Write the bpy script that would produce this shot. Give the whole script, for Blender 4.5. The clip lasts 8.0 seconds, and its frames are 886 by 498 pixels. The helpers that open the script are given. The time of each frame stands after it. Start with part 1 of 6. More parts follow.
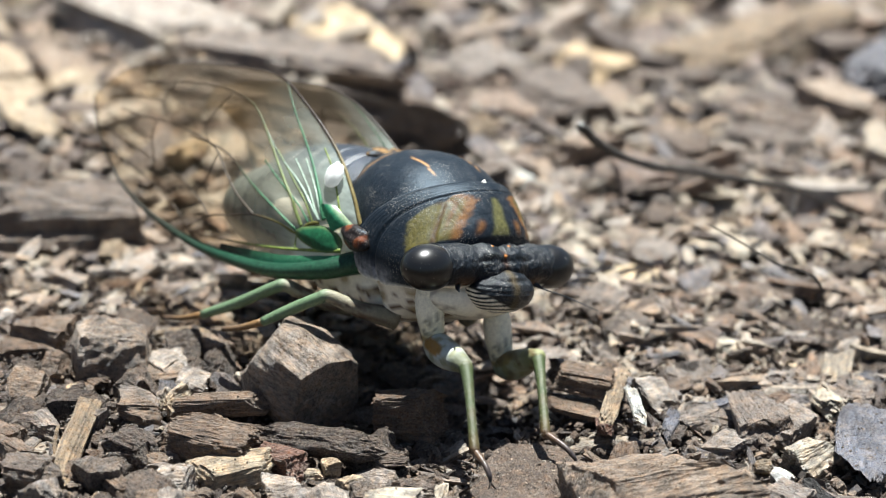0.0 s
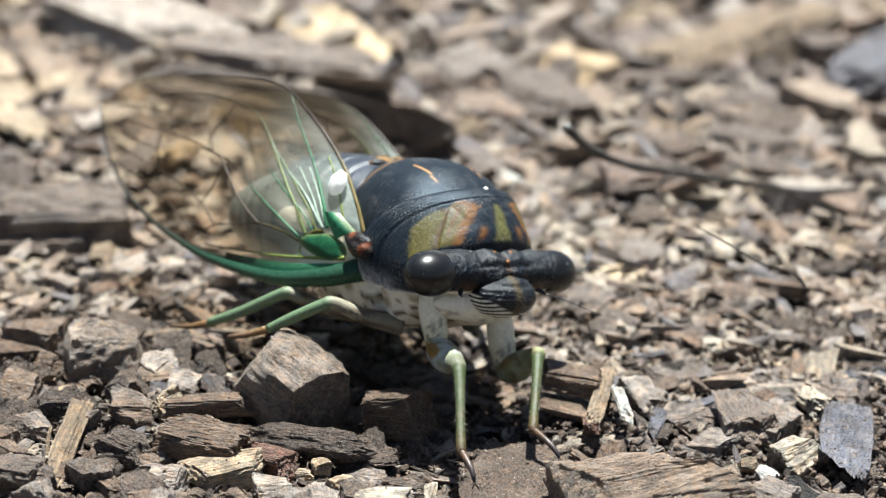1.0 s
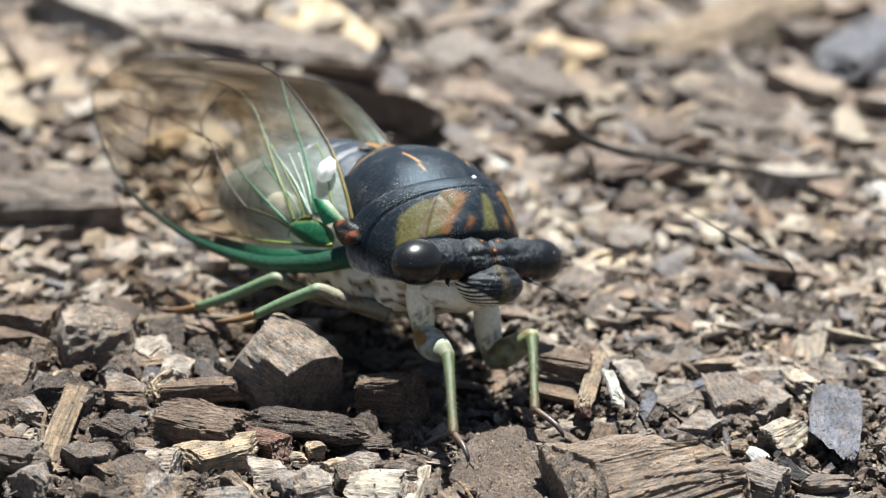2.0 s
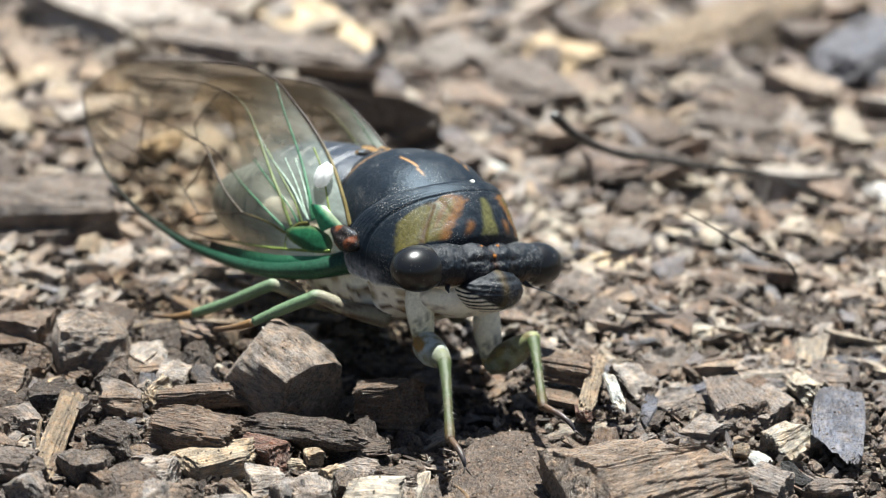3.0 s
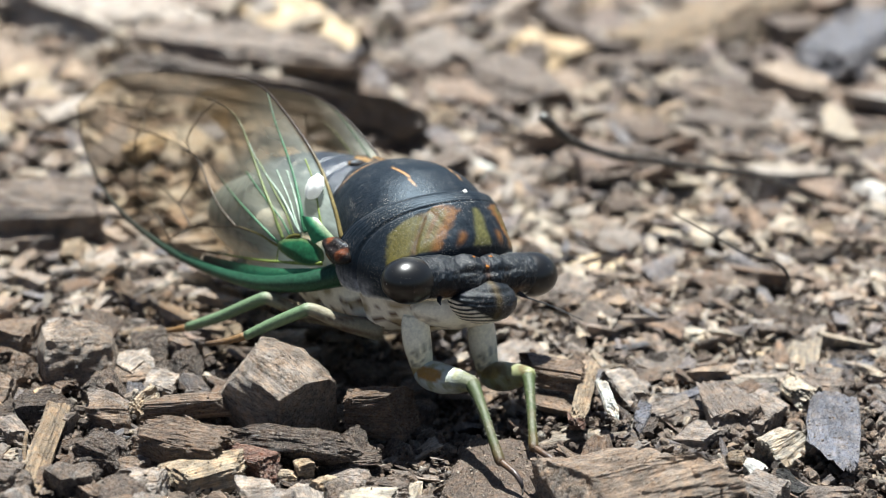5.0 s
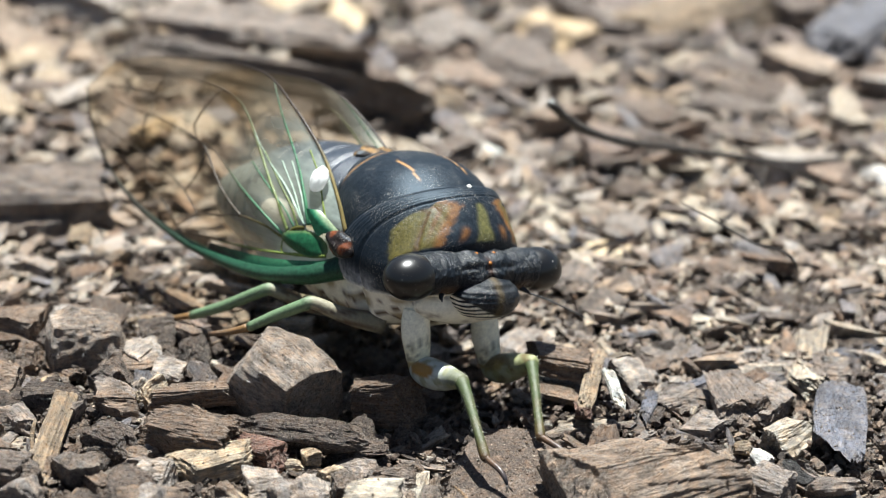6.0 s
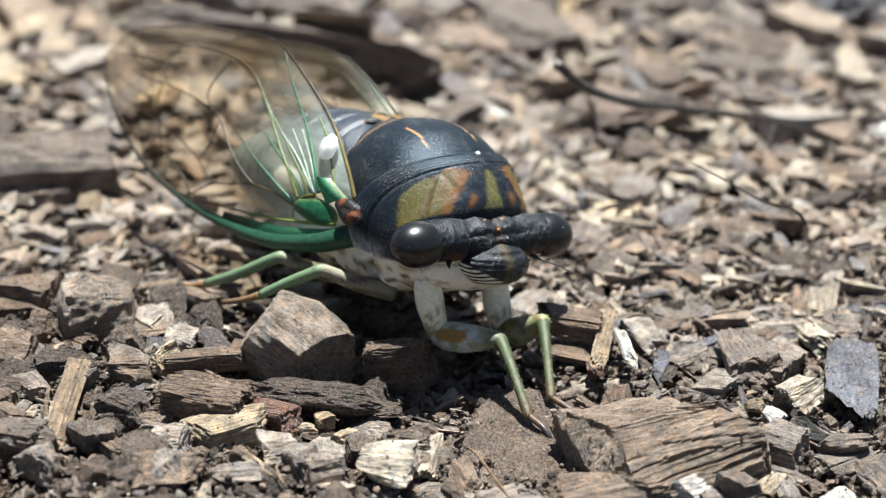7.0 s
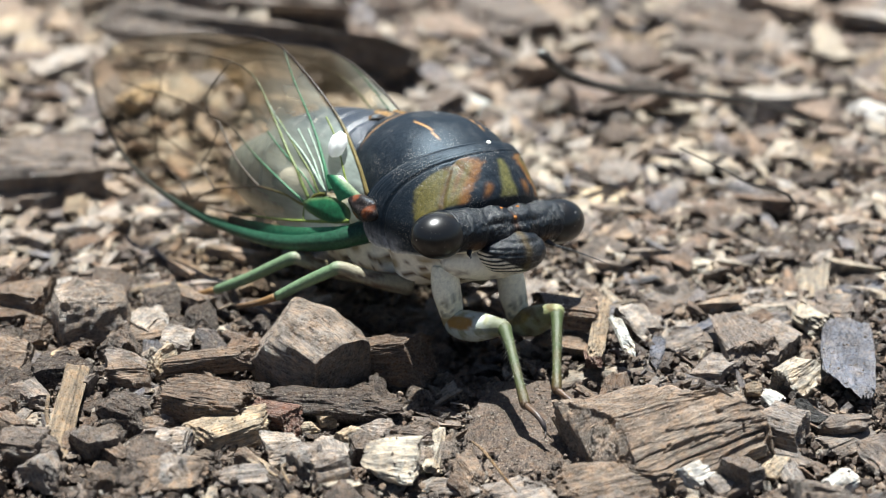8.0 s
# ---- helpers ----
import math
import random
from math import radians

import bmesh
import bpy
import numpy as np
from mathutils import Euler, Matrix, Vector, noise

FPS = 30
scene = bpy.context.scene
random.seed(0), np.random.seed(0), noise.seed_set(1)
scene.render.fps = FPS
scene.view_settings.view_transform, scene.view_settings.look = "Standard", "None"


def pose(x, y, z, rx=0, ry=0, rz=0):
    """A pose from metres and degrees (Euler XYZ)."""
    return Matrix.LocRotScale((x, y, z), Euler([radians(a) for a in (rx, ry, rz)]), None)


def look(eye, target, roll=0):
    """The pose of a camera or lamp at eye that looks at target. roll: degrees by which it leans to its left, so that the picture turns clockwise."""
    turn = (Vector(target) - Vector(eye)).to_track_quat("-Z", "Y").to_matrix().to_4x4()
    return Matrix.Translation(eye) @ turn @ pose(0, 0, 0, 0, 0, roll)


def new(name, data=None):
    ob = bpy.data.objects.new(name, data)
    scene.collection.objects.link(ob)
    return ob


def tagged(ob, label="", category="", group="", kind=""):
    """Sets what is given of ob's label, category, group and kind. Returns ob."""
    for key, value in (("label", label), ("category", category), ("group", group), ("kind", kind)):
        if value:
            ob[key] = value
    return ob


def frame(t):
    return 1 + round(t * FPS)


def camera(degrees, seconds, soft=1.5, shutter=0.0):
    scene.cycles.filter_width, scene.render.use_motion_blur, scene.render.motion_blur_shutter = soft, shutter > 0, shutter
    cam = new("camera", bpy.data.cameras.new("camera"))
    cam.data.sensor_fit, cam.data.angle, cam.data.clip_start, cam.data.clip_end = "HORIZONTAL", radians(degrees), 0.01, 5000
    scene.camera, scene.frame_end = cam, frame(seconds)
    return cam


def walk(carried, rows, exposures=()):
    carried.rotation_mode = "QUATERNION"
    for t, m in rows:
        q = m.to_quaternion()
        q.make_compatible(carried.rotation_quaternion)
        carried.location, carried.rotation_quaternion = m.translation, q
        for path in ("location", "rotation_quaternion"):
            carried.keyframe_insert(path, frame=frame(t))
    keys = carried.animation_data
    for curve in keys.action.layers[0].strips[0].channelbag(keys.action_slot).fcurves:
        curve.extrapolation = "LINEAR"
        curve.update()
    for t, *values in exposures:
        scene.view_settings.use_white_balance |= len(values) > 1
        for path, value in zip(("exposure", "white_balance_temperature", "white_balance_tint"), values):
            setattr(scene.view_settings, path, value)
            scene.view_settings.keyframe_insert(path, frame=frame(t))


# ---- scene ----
import bmesh

cam = camera(24.0, 8.0, soft=0.8)
cam.data.dof.use_dof = True
cam.data.dof.focus_distance = 0.1394
cam.data.dof.aperture_fstop = 38.0
PATH = [
    (0, pose(0.00173, -0.13174, 0.06347, 69.324, 0, 2.160) @ pose(0, 0, 0, 0, 0, 1.037)),
    (0.5, pose(0.00156, -0.13216, 0.06348, 69.323, 0, 1.979) @ pose(0, 0, 0, 0, 0, 1.181)),
    (1, pose(0.00167, -0.13308, 0.06423, 69.279, 0, 1.765) @ pose(0, 0, 0, 0, 0, 0.931)),
    (1.5, pose(0.00138, -0.13392, 0.06402, 69.203, 0, 1.305) @ pose(0, 0, 0, 0, 0, 1.042)),
    (1.7, pose(0.00117, -0.13424, 0.06405, 69.077, 0, 1.250) @ pose(0, 0, 0, 0, 0, 1.003)),
    (2.8, pose(0.00058, -0.13323, 0.06395, 69.085, 0, 1.062) @ pose(0, 0, 0, 0, 0, 0.847)),
    (3, pose(0.00052, -0.13281, 0.06367, 69.125, 0, 1.000) @ pose(0, 0, 0, 0, 0, 0.780)),
    (3.5, pose(0.00046, -0.13223, 0.06323, 68.980, 0, 0.531) @ pose(0, 0, 0, 0, 0, 0.721)),
    (4, pose(0.00020, -0.13195, 0.06318, 69.076, 0, 0.000) @ pose(0, 0, 0, 0, 0, 0.848)),
    (4.5, pose(-0.00034, -0.13195, 0.06301, 69.029, 0, -0.132) @ pose(0, 0, 0, 0, 0, 0.654)),
    (4.7, pose(-0.00043, -0.13126, 0.06391, 68.873, 0, 0.149) @ pose(0, 0, 0, 0, 0, 0.613)),
    (5.8, pose(0.00014, -0.13025, 0.06513, 68.156, 0, 0.529) @ pose(0, 0, 0, 0, 0, 0.728)),
    (6, pose(-0.00032, -0.13014, 0.06578, 67.845, 0, 0.589) @ pose(0, 0, 0, 0, 0, 0.728)),
    (6.5, pose(-0.00083, -0.13065, 0.06568, 67.731, 0, 0.840) @ pose(0, 0, 0, 0, 0, 0.240)),
    (7, pose(-0.00089, -0.13038, 0.06552, 66.942, 0, 0.649) @ pose(0, 0, 0, 0, 0, -0.092)),
    (7.5, pose(-0.00146, -0.13075, 0.06595, 66.430, 0, 0.541) @ pose(0, 0, 0, 0, 0, -0.852)),
    (8, pose(-0.00339, -0.13009, 0.06656, 66.352, 0, -0.594) @ pose(0, 0, 0, 0, 0, -1.439)),
]
walk(cam, PATH)

# ---------------------------------------------------------------- light
world = bpy.data.worlds.new("sky")
scene.world = world
world.use_nodes = True
wn = world.node_tree.nodes
sky = wn.new("ShaderNodeTexSky")
sky.sky_type = "NISHITA"
sky.sun_disc = False
sky.sun_elevation = radians(78)
sky.sun_rotation = radians(15)
wn["Background"].inputs["Strength"].default_value = 0.031
world.node_tree.links.new(sky.outputs["Color"], wn["Background"].inputs["Color"])
sun = new("sun", bpy.data.lights.new("sun", "SUN"))
sun.data.energy = 5.0
sun.data.angle = radians(0.6)
sun.data.color = (0.955, 0.985, 0.965)
sun.matrix_world = look((0.05, 0.19, 0.96), (0, 0, 0))
scene.view_settings.exposure = 1.58


# ---------------------------------------------------------------- materials
def material(name, rough=0.6, spec=0.5):
    m = bpy.data.materials.new(name)
    m.use_nodes = True
    p = m.node_tree.nodes["Principled BSDF"]
    p.inputs["Roughness"].default_value = rough
    p.inputs["Specular IOR Level"].default_value = spec
    return m, m.node_tree.nodes, m.node_tree.links, p


def ramp(nodes, stops):
    r = nodes.new("ShaderNodeValToRGB")
    e = r.color_ramp.elements
    while len(e) < len(stops):
        e.new(0.5)
    for k, (at, col) in zip(e, stops):
        k.position, k.color = at, (*col, 1)
    return r


def noise_node(nodes, links, vector, scale, detail=4, rough=0.55):
    n = nodes.new("ShaderNodeTexNoise")
    n.inputs["Scale"].default_value = scale
    n.inputs["Detail"].default_value = detail
    n.inputs["Roughness"].default_value = rough
    if vector is not None:
        links.new(vector, n.inputs["Vector"])
    return n.outputs["Fac"]


def stretched(nodes, links, vec, scale):
    m = nodes.new("ShaderNodeMapping")
    m.inputs["Scale"].default_value = scale
    links.new(vec, m.inputs["Vector"])
    return m.outputs["Vector"]


def mixed(nodes, links, fac, a, b, mode="MIX"):
    m = nodes.new("ShaderNodeMix")
    m.data_type, m.blend_type = "RGBA", mode
    for sock, v in ((m.inputs[0], fac), (m.inputs[6], a), (m.inputs[7], b)):
        if isinstance(v, (int, float)):
            sock.default_value = v
        elif isinstance(v, tuple):
            sock.default_value = (*v, 1)
        else:
            links.new(v, sock)
    return m.outputs[2]


def bumped(nodes, links, p, height, strength, distance):
    b = nodes.new("ShaderNodeBump")
    b.inputs["Strength"].default_value = strength
    b.inputs["Distance"].default_value = distance
    links.new(height, b.inputs["Height"])
    links.new(b.outputs["Normal"], p.inputs["Normal"])


def wood(name, stops, rnd="object", grain=(420, 6200, 6200), dust=0.3, rough=0.6, bump=0.5):
    """Weathered wood or bark: a tone of its own for each piece, grain along its length, dust."""
    m, n, l, p = material(name, rough, 0.5)
    if rnd == "object":
        value = n.new("ShaderNodeObjectInfo").outputs["Random"]
    else:
        value = n.new("ShaderNodeNewGeometry").outputs["Random Per Island"]
    tone = ramp(n, stops)
    l.new(value, tone.inputs["Fac"])
    if rnd == "object":
        vec = n.new("ShaderNodeTexCoord").outputs["Object"]
    else:
        own = n.new("ShaderNodeAttribute")
        own.attribute_name = "along"
        vec = own.outputs["Vector"]
    g = noise_node(n, l, stretched(n, l, vec, grain), 1.0, 8, 0.72)
    gr = ramp(n, [(0.30, (0.20, 0.17, 0.15)), (0.44, (0.74, 0.71, 0.69)), (0.56, (1.12, 1.11, 1.10)), (0.70, (1.75, 1.72, 1.68))])
    l.new(g, gr.inputs["Fac"])
    col = mixed(n, l, 0.9, tone.outputs["Color"], gr.outputs["Color"], "MULTIPLY")
    crack = noise_node(n, l, stretched(n, l, vec, tuple(0.42 * k for k in grain)), 1.0, 6, 0.7)
    cr = ramp(n, [(0.43, (1, 1, 1)), (0.485, (0.25, 0.21, 0.18)), (0.50, (0.2, 0.17, 0.15)), (0.54, (1, 1, 1))])
    l.new(crack, cr.inputs["Fac"])
    col = mixed(n, l, 0.4, col, cr.outputs["Color"], "MULTIPLY")
    big = noise_node(n, l, vec, 750, 6, 0.7)
    br = ramp(n, [(0.36, (0.45, 0.41, 0.38)), (0.50, (1.05, 1.04, 1.03)), (0.64, (1.4, 1.4, 1.4))])
    l.new(big, br.inputs["Fac"])
    col = mixed(n, l, 0.65, col, br.outputs["Color"], "MULTIPLY")
    hue = noise_node(n, l, vec, 1500, 3, 0.6)
    hr = ramp(n, [(0.38, (0.82, 0.95, 1.10)), (0.5, (0.97, 1, 1.04)), (0.64, (1.13, 1.0, 0.86))])
    l.new(hue, hr.inputs["Fac"])
    col = mixed(n, l, 0.7, col, hr.outputs["Color"], "MULTIPLY")
    grit = n.new("ShaderNodeTexVoronoi")
    grit.inputs["Scale"].default_value = 3800
    l.new(vec, grit.inputs["Vector"])
    where = ramp(n, [(0.55, (0, 0, 0)), (0.65, (1, 1, 1))])
    l.new(noise_node(n, l, vec, 1100, 5, 0.7), where.inputs["Fac"])
    dirt = ramp(n, [(0.0, (0.06, 0.042, 0.03)), (0.6, (0.17, 0.125, 0.09)), (1.0, (0.42, 0.35, 0.28))])
    l.new(grit.outputs["Color"], dirt.inputs["Fac"])
    col = mixed(n, l, mul(n, l, where.outputs["Color"], min(1.0, dust * 1.2)), col, dirt.outputs["Color"])
    specks = noise_node(n, l, vec, 9000, 3, 0.7)
    sr = ramp(n, [(0.56, (0, 0, 0)), (0.66, (1, 1, 1))])
    l.new(specks, sr.inputs["Fac"])
    col = mixed(n, l, mul(n, l, sr.outputs["Color"], min(1.0, 1.7 * dust)), col, (0.36, 0.305, 0.245))
    damp = ramp(n, [(0.42, (0.52, 0.48, 0.45)), (0.56, (1.08, 1.08, 1.08))])
    l.new(noise_node(n, l, vec, 330, 5, 0.65), damp.inputs["Fac"])
    col = mixed(n, l, 0.5, col, damp.outputs["Color"], "MULTIPLY")
    l.new(col, p.inputs["Base Color"])
    glint = ramp(n, [(0.40, (0.22, 0.22, 0.22)), (0.56, (rough, rough, rough))])
    l.new(noise_node(n, l, vec, 5200, 3, 0.6), glint.inputs["Fac"])
    l.new(glint.outputs["Color"], p.inputs["Roughness"])
    rough_mix = n.new("ShaderNodeMath")
    rough_mix.operation = "ADD"
    l.new(mul(n, l, g, 1.4), rough_mix.inputs[0])
    relief = n.new("ShaderNodeMath")
    relief.operation = "MULTIPLY_ADD"
    l.new(where.outputs["Color"], relief.inputs[0])
    l.new(mul(n, l, grit.outputs["Distance"], -0.6), relief.inputs[1])
    l.new(mul(n, l, specks, 0.7), relief.inputs[2])
    l.new(relief.outputs[0], rough_mix.inputs[1])
    bumped(n, l, p, rough_mix.outputs[0], min(1.0, bump * 1.5), 0.0003)
    return m


def mul(nodes, links, a, k):
    m = nodes.new("ShaderNodeMath")
    m.operation = "MULTIPLY"
    links.new(a, m.inputs[0])
    if isinstance(k, (int, float)):
        m.inputs[1].default_value = k
    else:
        links.new(k, m.inputs[1])
    return m.outputs[0]


GREYS = [(0.0, (0.127, 0.099, 0.079)), (0.35, (0.207, 0.167, 0.138)), (0.7, (0.310, 0.260, 0.218)), (1.0, (0.437, 0.380, 0.322))]
MIXED = [(0.0, (0.061, 0.044, 0.034)), (0.13, (0.134, 0.098, 0.073)), (0.26, (0.183, 0.174, 0.181)), (0.38, (0.232, 0.152, 0.100)), (0.52, (0.268, 0.213, 0.173)), (0.64, (0.354, 0.262, 0.181)), (0.76, (0.378, 0.336, 0.299)), (0.90, (0.36, 0.30, 0.225)), (1.0, (0.46, 0.40, 0.325))]
wood_grey = wood("weathered_wood", GREYS)
wood_pale = wood("fresh_wood", [(0.0, (0.42, 0.31, 0.185)), (0.5, (0.52, 0.41, 0.26)), (1.0, (0.60, 0.51, 0.38))], dust=0.15, bump=0.3)
wood_tan = wood("tan_wood", [(0.0, (0.22, 0.16, 0.10)), (1.0, (0.32, 0.24, 0.158))], dust=0.2)
bark_dark = wood("dark_bark", [(0.0, (0.075, 0.057, 0.046)), (1.0, (0.15, 0.115, 0.092))], grain=(1800, 5200, 5200), dust=0.5, bump=0.8)
rock_grey = wood("stone", [(0.0, (0.28, 0.224, 0.178)), (1.0, (0.31, 0.25, 0.20))], grain=(900, 3600, 3600), dust=0.4, rough=0.6, bump=0.8)
slate_blue = wood("blue_grey_flake", [(0.0, (0.105, 0.107, 0.125)), (1.0, (0.15, 0.152, 0.175))], grain=(1300, 4500, 4500), dust=0.4, rough=0.5)
white_bit = wood("white_husk", [(0.0, (0.389, 0.392, 0.346)), (1.0, (0.490, 0.468, 0.432))], grain=(1500, 4000, 4000), dust=0.05, bump=0.25)
wood_brown = wood("brown_wood", [(0.0, (0.13, 0.088, 0.06)), (1.0, (0.24, 0.175, 0.125))])
wood_light = wood("light_weathered_wood", [(0.0, (0.208, 0.174, 0.147)), (1.0, (0.294, 0.254, 0.220))])
wood_cream = wood("cream_wood", [(0.0, (0.324, 0.272, 0.201)), (1.0, (0.389, 0.344, 0.272))], dust=0.12, bump=0.3)
twig_bark = wood("twig_bark", [(0.0, (0.035, 0.026, 0.021)), (1.0, (0.05, 0.038, 0.03))], grain=(3000, 5200, 5200), dust=0.3, bump=0.8)
bark_red = wood("reddish_bark", [(0.0, (0.13, 0.065, 0.045)), (1.0, (0.19, 0.10, 0.07))], dust=0.4)
rock_dark = wood("dark_stone", [(0.0, (0.19, 0.155, 0.128)), (1.0, (0.22, 0.182, 0.15))], grain=(3000, 3800, 3800), dust=0.35, bump=0.8)
clod_mat = wood("soil_clod", [(0.0, (0.125, 0.09, 0.068)), (1.0, (0.14, 0.102, 0.078))], grain=(3000, 3600, 3600), dust=0.4, rough=0.95, bump=0.6)
slab_bark = wood("slab_bark", [(0.0, (0.28, 0.21, 0.155)), (1.0, (0.31, 0.235, 0.175))], grain=(420, 4600, 4600), dust=0.35, bump=1.0)
wood_sand = wood("sand_coloured_wood", [(0.0, (0.40, 0.31, 0.205)), (1.0, (0.48, 0.385, 0.27))], dust=0.15)
needle_mat = wood("pine_needle", [(0.0, (0.26, 0.16, 0.08)), (1.0, (0.30, 0.19, 0.10))], dust=0.1)
char_mat = wood("charred_bark", [(0.0, (0.012, 0.011, 0.010)), (1.0, (0.02, 0.018, 0.016))], dust=0.15)
DARKER = [(at, tuple(0.72 * c for c in col)) for at, col in MIXED]
GRAINS = [(0.0, (0.042, 0.030, 0.022)), (0.45, (0.102, 0.074, 0.057)), (0.78, (0.180, 0.134, 0.102)), (0.94, (0.300, 0.240, 0.186)), (1.0, (0.480, 0.444, 0.372))]
soil_crumbs = wood("dark_crumbs", DARKER, rnd="island", grain=(700, 6000, 6000), dust=0.2)
grit_mat = wood("pale_grit", [(0.0, (0.10, 0.075, 0.056)), (0.5, (0.24, 0.19, 0.148)), (1.0, (0.48, 0.41, 0.33))], rnd="island", grain=(3500, 5000, 5000), dust=0.1)
grain_mat = wood("soil_grains", GRAINS, rnd="island", grain=(3500, 5000, 5000), dust=0.2, rough=0.95)
lump_mat = wood("soil_lumps", [(0.0, (0.055, 0.039, 0.03)), (0.5, (0.115, 0.085, 0.064)), (0.85, (0.20, 0.157, 0.122)), (1.0, (0.34, 0.28, 0.225))], rnd="island", grain=(2500, 4200, 4200), dust=0.35, bump=0.8)
crumb_mat = wood("mulch_crumbs", MIXED, rnd="island", grain=(700, 6000, 6000), dust=0.25)


ROUGH_BARKS = (bark_dark, bark_red, rock_dark, rock_grey, char_mat)


def soil():
    m, n, l, p = material("soil", 0.95, 0.15)
    vec = n.new("ShaderNodeTexCoord").outputs["Object"]
    a = noise_node(n, l, vec, 420, 8, 0.7)
    b = noise_node(n, l, vec, 2600, 4, 0.6)
    r = ramp(n, [(0.3, (0.014, 0.010, 0.008)), (0.52, (0.04, 0.028, 0.021)), (0.75, (0.10, 0.072, 0.054))])
    l.new(a, r.inputs["Fac"])
    r2 = ramp(n, [(0.35, (0.5, 0.5, 0.5)), (0.7, (1.5, 1.45, 1.4))])
    l.new(b, r2.inputs["Fac"])
    l.new(mixed(n, l, 0.9, r.outputs["Color"], r2.outputs["Color"], "MULTIPLY"), p.inputs["Base Color"])
    bumped(n, l, p, b, 0.8, 0.0006)
    return m


soil_mat = soil()


# ---------------------------------------------------------------- helpers
def part(name, bm, mat, parent=None, label="", smooth=True):
    me = bpy.data.meshes.new(name)
    bm.to_mesh(me)
    bm.free()
    me.materials.append(mat)
    me.polygons.foreach_set("use_smooth", [smooth] * len(me.polygons))
    ob = new(name, me)
    ob.parent = parent
    return tagged(ob, label)


def grid_box(a, b, c):
    """Corners and faces of a box of half size 1 with a, b, c steps along its sides."""
    index, verts, faces = {}, [], []

    def at(i, j, k):
        if (i, j, k) not in index:
            index[i, j, k] = len(verts)
            verts.append((2 * i / a - 1, 2 * j / b - 1, 2 * k / c - 1))
        return index[i, j, k]
    for i in range(a):
        for j in range(b):
            faces.append((at(i, j, 0), at(i, j + 1, 0), at(i + 1, j + 1, 0), at(i + 1, j, 0)))
            faces.append((at(i, j, c), at(i + 1, j, c), at(i + 1, j + 1, c), at(i, j + 1, c)))
    for i in range(a):
        for k in range(c):
            faces.append((at(i, 0, k), at(i + 1, 0, k), at(i + 1, 0, k + 1), at(i, 0, k + 1)))
            faces.append((at(i, b, k), at(i, b, k + 1), at(i + 1, b, k + 1), at(i + 1, b, k)))
    for j in range(b):
        for k in range(c):
            faces.append((at(0, j, k), at(0, j, k + 1), at(0, j + 1, k + 1), at(0, j + 1, k)))
            faces.append((at(a, j, k), at(a, j + 1, k), at(a, j + 1, k + 1), at(a, j, k + 1)))
    return np.array(verts, float), faces


